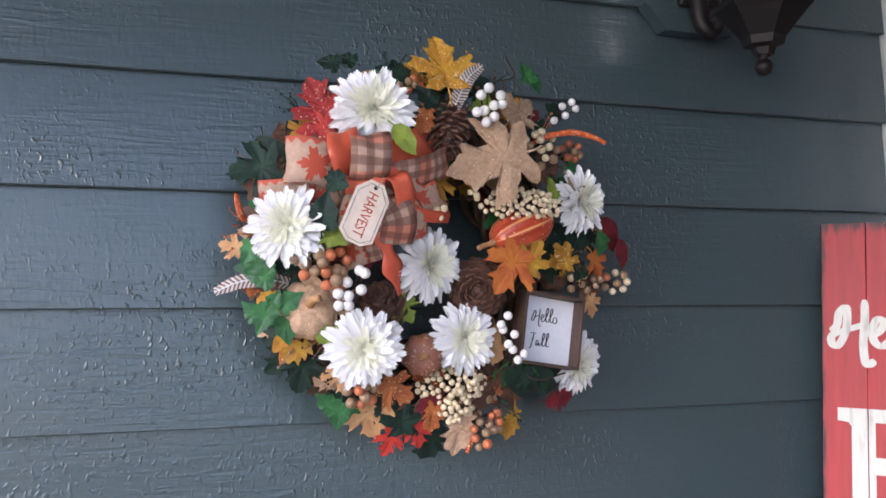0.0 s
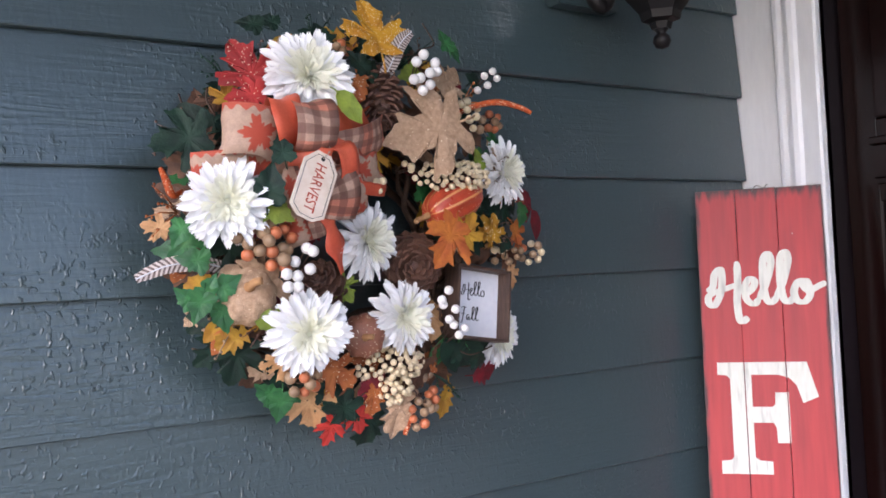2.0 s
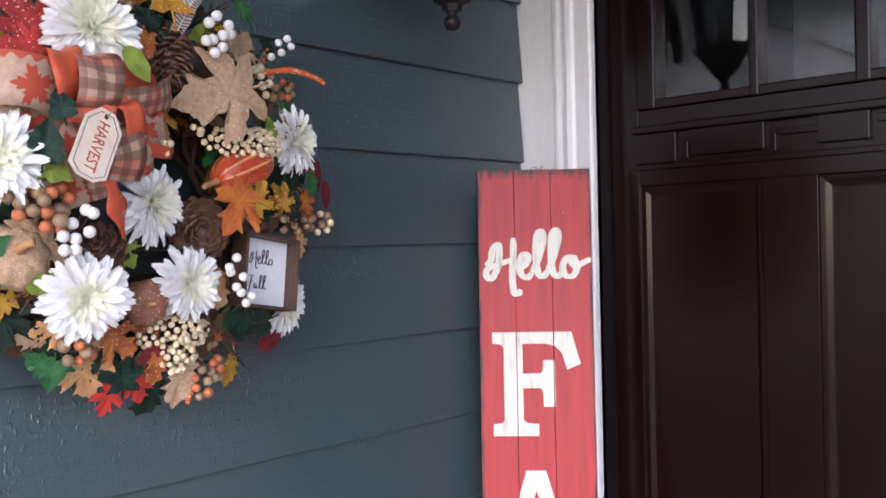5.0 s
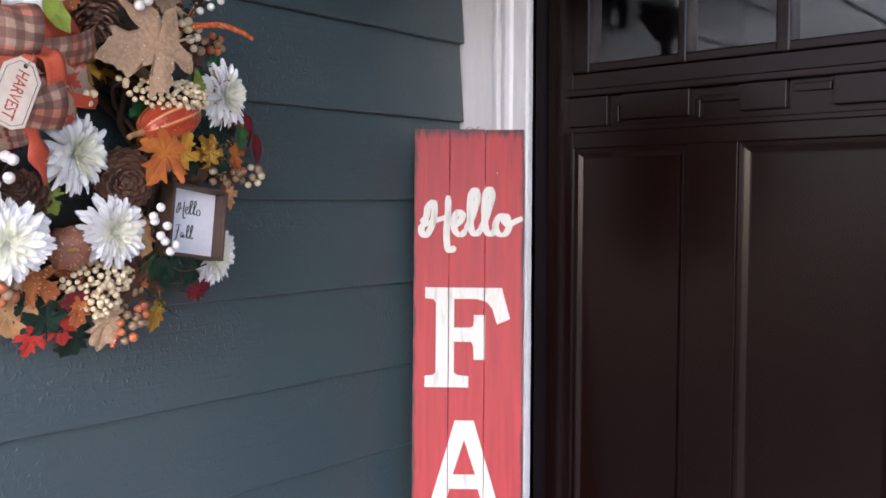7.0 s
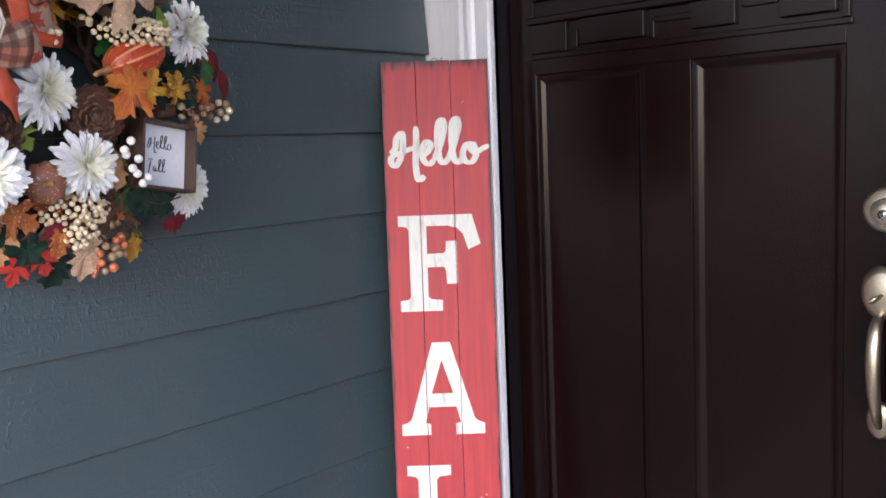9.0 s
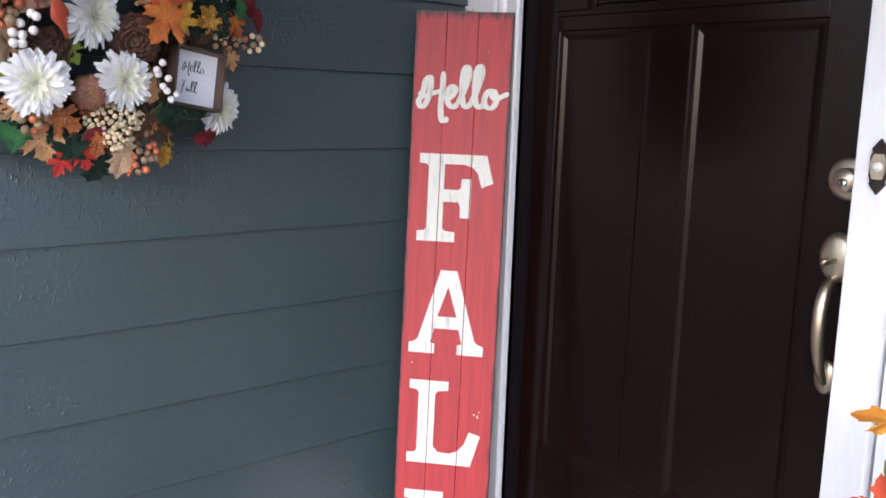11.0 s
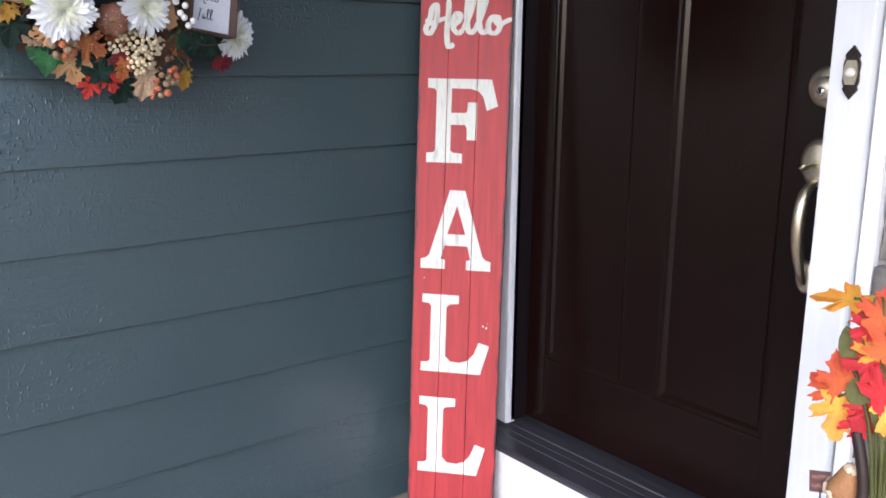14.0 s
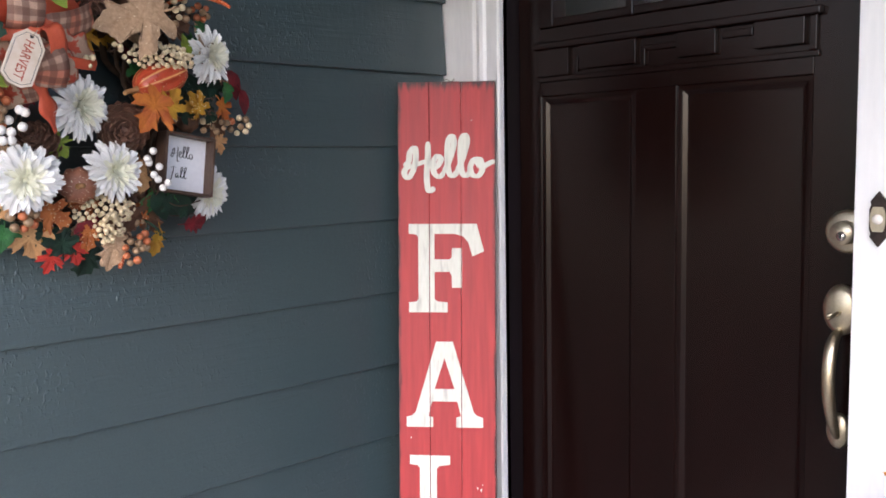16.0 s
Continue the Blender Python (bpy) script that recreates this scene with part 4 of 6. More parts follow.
def scattered(x0, x1, z0, z1, y, r, count, colours, depth=0.03, seed=0):
    """Berries spread by chance over a rounded patch, none overlapping by much."""
    rnd, out, tries = random.Random(seed), [], 0
    while len(out) < count and tries < 3000:
        tries += 1
        u, v = rnd.uniform(-1, 1), rnd.uniform(-1, 1)
        if u * u + v * v > 1:
            continue
        p = Vector(((x0 + x1) / 2 + u * (x1 - x0) / 2, y - depth * (1 - u * u - v * v) * rnd.uniform(0.5, 1), (z0 + z1) / 2 + v * (z1 - z0) / 2))
        if all((p - Vector(o[1])).length > 1.75 * r for o in out):
            out.append((rnd.choice(colours), p, r * rnd.uniform(0.85, 1.12)))
    return out


def cone_scale_mesh():
    bm = bmesh.new()
    prof = [(-.10, 0, 0), (.10, 0, 0), (.24, .55, .05), (.22, .82, .12), (0, 1.0, .22), (-.22, .82, .12), (-.24, .55, .05)]
    top = [bm.verts.new(p) for p in prof]
    low = [bm.verts.new((x, y, z - 0.10 - 0.05 * y)) for x, y, z in prof]
    bm.faces.new(top)
    bm.faces.new(low[::-1])
    for i in range(7):
        bm.faces.new((top[i], low[i], low[(i + 1) % 7], top[(i + 1) % 7]))
    bmesh.ops.recalc_face_normals(bm, faces=bm.faces)
    me = bpy.data.meshes.new("cone_scale")
    bm.to_mesh(me)
    bm.free()
    return me


SCALE_MESH = cone_scale_mesh()


def pine_cone(pos, r, h, axis, count=80):
    """Overlapping woody scales set in a spiral on a tapered core; axis is where its tip points."""
    z = Vector(axis).normalized()
    q = z.to_track_quat("Z", "Y").to_matrix().to_4x4()
    core = part("pine_cone", lathe([(0.0, -0.5 * h), (0.55 * r, -0.40 * h), (0.62 * r, -0.1 * h), (0.42 * r, 0.25 * h), (0.0, 0.48 * h)], 12), CONE, wreath, "open brown pine cone", True)
    core.matrix_basis = WREATH_INV @ Matrix.Translation(pos) @ q
    for i in range(count):
        t = (i + 0.5) / count
        zz = h * (-0.48 + 0.96 * t)
        rr = r * math.sin(math.pi * (0.20 + 0.74 * t) ** 0.9) ** 0.7
        s = max(0.18 * r, rr * 0.80)
        m = pose(0, 0, zz, 0, 0, 137.5 * i) @ pose(0, rr * 0.28, 0, -18 + 78 * t + random.uniform(-6, 6), random.uniform(-8, 8), 0) @ Matrix.Diagonal((s * 1.25, s, s, 1))
        link_mesh("cone_scale", SCALE_MESH, CONE, core, "", False, m)


def ribbed(name, pos, r, axis, mat, label, squash=0.78, ribs=9, second=None):
    """A small pumpkin or gourd with swelling ribs and a curled stem."""
    bm = bmesh.new()
    nu, nv = ribs * 6, 14
    rows = []
    for j in range(1, nv):
        t = math.pi * j / nv
        row = []
        for i in range(nu):
            a = 2 * math.pi * i / nu
            f = 1 - 0.10 * (0.5 - 0.5 * math.cos(a * ribs)) * math.sin(t) ** 0.5
            dip = 0.16 * math.exp(-(t / 0.45) ** 2)
            row.append(bm.verts.new((r * f * math.sin(t) * math.cos(a), r * f * math.sin(t) * math.sin(a), r * squash * (math.cos(t) - dip))))
        rows.append(row)
    for a, b in zip(rows, rows[1:]):
        for i in range(nu):
            f = bm.faces.new((a[i], b[i], b[(i + 1) % nu], a[(i + 1) % nu]))
            if second and i % 6 in (0, 5) and (i // 6) % 2 == 0:
                f.material_index = 1
    bm.faces.new(rows[0])
    bm.faces.new(rows[-1][::-1])
    bmesh.ops.recalc_face_normals(bm, faces=bm.faces)
    q = Vector(axis).normalized().to_track_quat("Z", "Y").to_matrix().to_4x4()
    ob = part(name, bm, mat, wreath, label, True)
    if second:
        ob.data.materials.append(second)
    ob.matrix_basis = WREATH_INV @ Matrix.Translation(pos) @ q
    part("stem", tube(bmesh.new(), spline([(0, 0, r * squash * 0.78), (0.02 * r, 0, r * squash * 1.0), (0.12 * r, 0.05 * r, r * squash * 1.25), (0.28 * r, 0.05 * r, r * squash * 1.4)], 4), [0.16 * r] * 4 + [0.12 * r] * 9, 8), LEAF["tan"], ob, "", True)
    return ob


def ribbon(name, line, across, width, mat, parent, label="", repeat=3.0):
    """A woven strip along a line; across gives the direction of its width."""
    bm = bmesh.new()
    uv = bm.loops.layers.uv.new("UVMap")
    pts = [Vector(p) for p in line]
    run, rows = 0.0, []
    cols = 5
    for i, p in enumerate(pts):
        if i:
            run += (p - pts[i - 1]).length
        d = (pts[min(i + 1, len(pts) - 1)] - pts[max(i - 1, 0)]).normalized()
        s = Vector(across)
        s = (s - d * s.dot(d)).normalized()
        nrm = d.cross(s)
        wide = width * (1 - 0.45 * max(0.0, 1 - 7 * min(i, len(pts) - 1 - i) / len(pts)) if name == "bow_loop" else 1)
        if name == "ribbon_tail":
            wide *= min(1.0, 0.25 + 3.5 * (len(pts) - 1 - i) / len(pts)) * (0.75 + 0.25 * math.sin(0.9 * i))
        rows.append([(bm.verts.new(p + s * wide * (j / (cols - 1) - 0.5) + nrm * 0.05 * width * math.sin(3.1 * j / (cols - 1) * 2 + run * 40)), run / width, j / (cols - 1)) for j in range(cols)])
    for a, b in zip(rows, rows[1:]):
        for j in range(cols - 1):
            quad = (a[j], a[j + 1], b[j + 1], b[j])
            f = bm.faces.new([q[0] for q in quad])
            for lp, q in zip(f.loops, quad):
                lp[uv].uv = (q[1], q[2])
    bm.normal_update()
    bm.faces.ensure_lookup_table()
    if bm.faces[(len(pts) // 3) * (cols - 1)].normal.y > 0:  # the patterned face looks out to the porch
        bmesh.ops.reverse_faces(bm, faces=bm.faces)
    ob = part(name, bm, mat, parent, label, True)
    ob.matrix_basis = WREATH_INV
    ob.data.materials.append(SATIN)
    so = ob.modifiers.new("thickness", "SOLIDIFY")
    so.thickness, so.material_offset = 0.0012, 1
    return ob


# twig ring behind everything, with dry filler leaves
for k in range(26):
    ph, rad, dep = random.uniform(0, 6.28), random.uniform(0.145, 0.232), random.uniform(0.025, 0.085)
    pts = []
    for i in range(49):
        a = 2 * math.pi * i / 48
        rr = rad + 0.016 * math.sin(3 * a + ph) + 0.01 * math.sin(7 * a + 2 * ph)
        pts.append((rr * math.cos(a), -dep - 0.015 * math.sin(4 * a + ph), rr * math.sin(a)))
    part("vine", tube(bmesh.new(), pts, random.uniform(0.003, 0.0065), 6), TWIG, wreath, "dark brown twisted vine", True)
rnd = random.Random(11)
for i in range(210):
    a = 2.39996 * i
    rad = 0.19 + 0.075 * math.sqrt((i * 0.618) % 1) * (1 if i % 3 else -0.75)
    pos = (-0.975 + rad * math.cos(a) + rnd.uniform(-.012, .012), -0.07 - 0.065 * rnd.random(), 1.442 + rad * 1.05 * math.sin(a))
    if abs(pos[0] + 0.761) < 0.085 and abs(pos[2] - 1.323) < 0.085:  # behind the framed card
        pos = (pos[0], -0.045, pos[2])
    leaf(rnd.choice(("maple", "oak", "ovate", "ivy")), rnd.choice(("brown", "brown", "brown", "dark", "dark", "dark", "green", "mustard", "rust", "burlap", "crimson")), pos, rnd.uniform(0.040, 0.066),
         math.degrees(a) + rnd.uniform(-70, 70), 0.6 * math.cos(a) + rnd.uniform(-.4, .4), 0.6 * math.sin(a) + rnd.uniform(-.4, .4), 0.25, False)

# flowers
flower((-1.070, -0.185, 1.631), 0.0580, -0.15, 0.25)
flower((-1.188, -0.200, 1.468), 0.0520, -0.30, 0.0)
flower((-0.984, -0.155, 1.421), 0.0520, 0.45, 0.0)
flower((-1.081, -0.175, 1.303), 0.0530, -0.20, -0.10)
flower((-0.930, -0.155, 1.313), 0.0490, 0.20, -0.05)
flower((-0.727, -0.130, 1.521), 0.0485, 0.45, 0.05)
flower((-0.708, -0.062, 1.266), 0.0500, 0.45, -0.15)

# fine sprigs between the larger pieces
for i in range(46):
    a = 2.39996 * i + 0.4
    rad = 0.16 + 0.10 * ((i * 0.37) % 1)
    c = Vector((-0.975 + rad * math.cos(a), -0.10 - 0.03 * rnd.random(), 1.442 + rad * 1.05 * math.sin(a)))
    bm = bmesh.new()
    for k in range(4):
        d = Vector((math.cos(a + rnd.uniform(-0.9, 0.9)), rnd.uniform(-0.7, -0.1), math.sin(a + rnd.uniform(-0.9, 0.9)))) * rnd.uniform(0.025, 0.05)
        tube(bm, [c, c + d * 0.5 + Vector((0, -0.004, 0.003)), c + d], [0.0012, 0.0010, 0.0005], 5)
        for f in (0.55, 0.8, 1.0):
            bmesh.ops.create_icosphere(bm, subdivisions=1, radius=rnd.uniform(0.0014, 0.0026), matrix=Matrix.Translation(c + d * f + Vector((rnd.uniform(-.003, .003), -0.001, rnd.uniform(-.003, .003)))))
    if abs(c.x + 0.761) < 0.10 and abs(c.z - 1.323) < 0.10:  # none grows through the framed card
        bm.free()
        continue
    ob = part("dry_sprig", bm, (CONE, TWIG, LEAF["dark"], LEAF["rust"], BERRY["tan"])[i % 5], wreath, "thin dry sprig with buds", True)
    ob.matrix_basis = WREATH_INV

# large leaves
leaf("maple", "gold", (-0.965, -0.175, 1.712), 0.0986, 96, 0.05, 0.35)
leaf("maple", "red", (-1.138, -0.150, 1.649), 0.0895, 118, -0.30, 0.20)
leaf("maple", "red", (-1.146, -0.165, 1.607), 0.0531, 190, -0.30, 0.10)
leaf("maple", "burlap", (-0.897, -0.195, 1.568), 0.138, 196, -0.05, 0.10)
leaf("maple", "burlap", (-0.840, -0.170, 1.649), 0.0683, 40, 0.20, 0.25)
leaf("maple", "orange", (-0.870, -0.190, 1.413), 0.0849, 238, 0.10, 0.0)
leaf("maple", "mustard", (-0.825, -0.180, 1.434), 0.0607, 60, 0.15, 0.05)
leaf("oak", "burlap", (-0.921, -0.115, 1.171), 0.0758, 262, 0.0, -0.4)
leaf("maple", "tan", (-1.059, -0.125, 1.198), 0.0728, 285, -0.1, -0.4)
leaf("maple", "rust", (-1.027, -0.150, 1.241), 0.0607, 330, 0.0, -0.2)
leaf("maple", "tan", (-1.109, -0.140, 1.265), 0.0531, 190, 0.0, -0.2)
leaf("maple", "scarlet", (-1.030, -0.120, 1.163), 0.0470, 250, 0.0, -0.3)
leaf("maple", "scarlet", (-0.989, -0.125, 1.172), 0.0440, 285, 0.0, -0.3)
leaf("oak", "rust", (-0.969, -0.135, 1.201), 0.0531, 265, 0.2, -0.2)
leaf("oak", "mustard", (-0.835, -0.105, 1.180), 0.0561, 258, 0.3, -0.3)
leaf("ovate", "crimson", (-0.644, -0.080, 1.475), 0.0683, 305, 0.3, 0.0)
leaf("ovate", "crimson", (-0.623, -0.080, 1.443), 0.0531, 285, 0.3, 0.0)
leaf("maple", "dark", (-0.698, -0.105, 1.468), 0.0607, 20, 0.3, 0.0)
leaf("maple", "dark", (-0.743, -0.115, 1.466), 0.0607, 140, 0.2, 0.0)
leaf("maple", "gold", (-0.756, -0.145, 1.436), 0.0485, 80, 0.2, 0.0)
leaf("ovate", "brown", (-0.695, -0.100, 1.491), 0.0531, 300, 0.3, 0.0)
leaf("maple", "brown", (-0.694, -0.095, 1.396), 0.0607, 330, 0.3, 0.0)
leaf("maple", "dark", (-0.784, -0.120, 1.465), 0.0531, 200, 0.1, 0.0)
leaf("ovate", "dark", (-0.831, -0.125, 1.247), 0.0637, 300, 0.1, -0.2)
leaf("ovate", "dark", (-0.794, -0.115, 1.254), 0.0683, 350, 0.1, -0.2)
leaf("ovate", "dark", (-0.765, -0.105, 1.263), 0.0607, 20, 0.1, -0.2)
leaf("maple", "brown", (-0.835, -0.100, 1.221), 0.0607, 300, 0.1, -0.2)
leaf("maple", "dark", (-1.181, -0.100, 1.282), 0.0637, 215, -0.2, -0.2)
leaf("maple", "brown", (-1.136, -0.120, 1.314), 0.0683, 250, -0.1, -0.1)
leaf("maple", "dark", (-0.987, -0.110, 1.191), 0.0683, 290, 0.0, -0.2)
leaf("maple", "dark", (-1.171, -0.130, 1.418), 0.0607, 180, -0.1, 0.0)
leaf("oak", "brown", (-0.879, -0.120, 1.267), 0.0683, 240, 0.0, -0.1)
leaf("maple", "brown", (-0.862, -0.130, 1.619), 0.0683, 60, 0.1, 0.1)
leaf("oak", "crimson", (-0.734, -0.070, 1.209), 0.0592, 355, 0.3, -0.4)
leaf("maple", "orange", (-0.686, -0.110, 1.424), 0.0501, 300, 0.4, 0.0)
leaf("maple", "tan", (-0.686, -0.090, 1.359), 0.0455, 290, 0.4, 0.0)
leaf("maple", "tan", (-1.258, -0.135, 1.443), 0.0364, 165, -0.4, 0.0)
leaf("oak", "mustard", (-1.167, -0.130, 1.298), 0.0501, 205, -0.2, -0.2)
leaf("ovate", "mustard", (-1.187, -0.120, 1.310), 0.0379, 235, -0.3, -0.2)
leaf("maple", "mustard", (-0.969, -0.165, 1.529), 0.0576, 265, 0.3, 0.1)
leaf("oak", "rust", (-0.993, -0.180, 1.626), 0.0501, 250, 0.2, 0.1)
leaf("maple", "orange", (-1.008, -0.195, 1.492), 0.0531, 350, 0.2, -0.1)
leaf("maple", "burlap", (-1.142, -0.150, 1.362), 0.0910, 200, -0.1, -0.1)
leaf("maple", "mustard", (-1.150, -0.145, 1.335), 0.0607, 215, -0.1, -0.2)
leaf("oak", "tan", (-0.878, -0.150, 1.302), 0.0607, 265, 0.2, 0.0)
leaf("maple", "rust", (-0.972, -0.130, 1.262), 0.0531, 200, 0.0, -0.1)
leaf("maple", "brown", (-1.031, -0.130, 1.358), 0.0531, 100, 0.1, 0.0)
leaf("oak", "rust", (-0.870, -0.120, 1.233), 0.0531, 300, 0.1, -0.2)
leaf("maple", "crimson", (-1.069, -0.180, 1.441), 0.0607, 250, 0.1, -0.1)
leaf("maple", "brown", (-0.787, -0.140, 1.568), 0.0607, 20, 0.3, 0.1)

# green leaves
leaf("maple", "dark", (-1.229, -0.155, 1.549), 0.0796, 190, -0.35, 0.1)
leaf("ovate", "dark", (-1.207, -0.150, 1.575), 0.0645, 130, -0.35, 0.2)
leaf("oak", "brown", (-1.201, -0.160, 1.555), 0.0379, 120, -0.2, 0.1)
leaf("maple", "dark", (-1.155, -0.110, 1.269), 0.0758, 255, -0.3, -0.3)
leaf("maple", "dark", (-1.014, -0.135, 1.203), 0.0637, 95, 0.0, -0.2)
leaf("oak", "dark", (-0.961, -0.100, 1.156), 0.0683, 250, 0.0, -0.3)
leaf("ivy", "dark", (-1.134, -0.245, 1.530), 0.0400, 100, -0.3, 0.1)
leaf("ivy", "dark", (-1.147, -0.235, 1.488), 0.0560, 80, -0.4, -0.1)
leaf("ivy", "dark", (-0.991, -0.175, 1.663), 0.0425, 130, 0.0, 0.2)
leaf("ivy", "dark", (-0.967, -0.170, 1.654), 0.0394, 60, 0.1, 0.2)
leaf("ivy", "green", (-1.236, -0.160, 1.432), 0.0394, 240, -0.3, 0.0)
leaf("ivy", "green", (-1.222, -0.160, 1.401), 0.0440, 170, -0.3, 0.0)
leaf("ivy", "green", (-1.217, -0.165, 1.342), 0.0455, 250, -0.3, -0.1)
leaf("ivy", "green", (-1.232, -0.160, 1.357), 0.0364, 140, -0.3, -0.1)
leaf("ivy", "green", (-1.202, -0.165, 1.369), 0.0349, 60, -0.3, -0.1)
leaf("ivy", "green", (-1.179, -0.165, 1.370), 0.0425, 30, -0.2, 0.0)
leaf("ivy", "green", (-1.183, -0.155, 1.328), 0.0455, 280, -0.2, -0.2)
leaf("ivy", "green", (-1.126, -0.135, 1.228), 0.0410, 140, -0.2, -0.3)
leaf("ivy", "green", (-1.107, -0.135, 1.205), 0.0470, 260, -0.2, -0.3)
leaf("ivy", "green", (-1.086, -0.130, 1.210), 0.0364, 320, -0.2, -0.3)
leaf("ivy", "dark", (-1.122, -0.120, 1.714), 0.0410, 160, -0.3, 0.4)
leaf("ivy", "dark", (-1.095, -0.120, 1.721), 0.0349, 150, -0.2, 0.4)
leaf("ivy", "dark", (-1.020, -0.120, 1.714), 0.0394, 100, -0.1, 0.4)
leaf("ivy", "green", (-0.806, -0.110, 1.726), 0.0440, 100, 0.2, 0.4)
leaf("ivy", "green", (-0.789, -0.110, 1.707), 0.0379, 300, 0.3, 0.3)
leaf("ivy", "dark", (-0.758, -0.120, 1.667), 0.0394, 30, 0.3, 0.3)
leaf("ivy", "green", (-0.684, -0.120, 1.455), 0.0440, 250, 0.4, 0.0)
leaf("ivy", "dark", (-0.729, -0.130, 1.421), 0.0470, 110, 0.4, 0.0)
leaf("ivy", "dark", (-0.736, -0.130, 1.450), 0.0379, 60, 0.4, 0.0)
leaf("ivy", "green", (-0.845, -0.125, 1.256), 0.0485, 250, 0.2, -0.2)
leaf("ivy", "dark", (-0.807, -0.120, 1.243), 0.0516, 320, 0.2, -0.2)
leaf("ivy", "green", (-0.795, -0.115, 1.264), 0.0455, 20, 0.3, -0.2)
leaf("ivy", "dark", (-0.768, -0.105, 1.237), 0.0440, 345, 0.3, -0.2)
leaf("ovate", "lime", (-1.040, -0.245, 1.584), 0.0520, 305, -0.1, 0.2)
leaf("ivy", "lime", (-1.074, -0.200, 1.592), 0.0349, 220, 0.0, 0.0)
leaf("ivy", "lime", (-1.131, -0.225, 1.452), 0.0430, 330, -0.2, 0.0)
leaf("ivy", "lime", (-1.135, -0.165, 1.324), 0.0440, 160, -0.1, 0.0)
leaf("maple", "lime", (-1.016, -0.155, 1.354), 0.0455, 310, 0.1, 0.0)
leaf("ivy", "lime", (-0.778, -0.145, 1.538), 0.0410, 110, 0.3, 0.1)
leaf("maple", "mustard", (-0.763, -0.135, 1.430), 0.0501, 200, 0.3, 0.0)
leaf("ivy", "lime", (-0.897, -0.150, 1.656), 0.0455, 200, 0.1, 0.2)

# pine cones, pumpkins and the striped gourd
pine_cone((-0.953, -0.165, 1.611), 0.0334, 0.0796, (-0.10, -0.45, -1.0), 84)
pine_cone((-0.900, -0.140, 1.386), 0.0450, 0.0600, (-0.35, -1.0, -0.12), 84)
pine_cone((-1.047, -0.145, 1.363), 0.0349, 0.0607, (-0.5, -0.7, 0.4), 70)
ribbed("pumpkin", (-0.988, -0.150, 1.290), 0.0319, (-0.35, -1.0, -0.05), COPPER, "small copper glitter pumpkin")
ribbed("pumpkin", (-1.151, -0.140, 1.356), 0.0440, (-0.1, -1.0, 0.3), LEAF["burlap"], "small burlap pumpkin")
ribbed("gourd", (-0.835, -0.155, 1.472), 0.0326, (-0.90, -0.10, -0.36), GOURD_RED, "glossy red gourd with pale stripes", 1.75, 10, GOURD_LINE)
ribbed("pumpkin", (-0.757, -0.098, 1.405), 0.0250, (0.2, -1.0, 0.2), LEAF["brown"], "small brown pumpkin behind the little frame")

# berries
W = 0.0075
berries((-0.869, -0.120, 1.651), [("white", p, W) for p in ((-0.918, -0.210, 1.660), (-0.906, -0.210, 1.671), (-0.888, -0.210, 1.661), (-0.926, -0.215, 1.634), (-0.913, -0.210, 1.638), (-0.910, -0.210, 1.621), (-0.898, -0.210, 1.630), (-0.900, -0.215, 1.645), (-0.886, -0.210, 1.649))], "spray of white berries")
berries((-0.748, -0.100, 1.653), [("white", p, W * 0.8) for p in ((-0.762, -0.150, 1.666), (-0.746, -0.150, 1.674), (-0.739, -0.150, 1.664), (-0.757, -0.150, 1.652), (-0.776, -0.150, 1.643))], "spray of white berries")
berries((-1.086, -0.130, 1.358), [("white", p, W) for p in ((-1.096, -0.220, 1.409), (-1.090, -0.225, 1.405), (-1.095, -0.225, 1.383), (-1.112, -0.225, 1.375), (-1.126, -0.225, 1.378), (-1.125, -0.225, 1.362), (-1.112, -0.225, 1.362), (-1.113, -0.220, 1.393))], "spray of white berries")
berries((-0.838, -0.120, 1.266), [("white", p, W * 0.88) for p in ((-0.871, -0.190, 1.346), (-0.880, -0.185, 1.333), (-0.875, -0.180, 1.326), (-0.861, -0.190, 1.319), (-0.869, -0.185, 1.305), (-0.862, -0.185, 1.297), (-0.844, -0.185, 1.291), (-0.854, -0.185, 1.282))], "spray of white berries")


def patch(a, b, y, r, count, colours, label, depth=0.03, seed=0):
    spots = scattered(a[0], b[0], b[2], a[2], y, r, count, colours, depth, seed)
    berries(((a[0] + b[0]) / 2, y + 0.04, (a[2] + b[2]) / 2), spots, label)


patch((-1.185, -0.200, 1.442), (-1.106, -0.200, 1.399), -0.205, 0.0083, 19, ("tan", "tan", "orange"), "spray of tan and orange berries", 0.02, 1)
patch((-1.143, -0.200, 1.416), (-1.113, -0.200, 1.384), -0.205, 0.0083, 6, ("orange", "tan"), "spray of orange berries", 0.02, 2)
patch((-0.904, -0.180, 1.533), (-0.771, -0.180, 1.482), -0.165, 0.0044, 78, ("cream",), "dense spray of small cream berries", 0.03, 3)
patch((-0.993, -0.160, 1.269), (-0.884, -0.160, 1.219), -0.135, 0.0046, 62, ("cream",), "dense spray of small cream berries", 0.03, 4)
patch((-0.964, -0.160, 1.240), (-0.904, -0.160, 1.189), -0.130, 0.0047, 36, ("cream",), "dense spray of small cream berries", 0.03, 5)
patch((-0.830, -0.160, 1.625), (-0.768, -0.160, 1.565), -0.150, 0.0068, 14, ("tan", "cream", "tan"), "spray of tan berries", 0.02, 6)
patch((-0.753, -0.120, 1.619), (-0.716, -0.120, 1.587), -0.120, 0.0068, 7, ("orange", "tan"), "spray of orange berries", 0.01, 7)
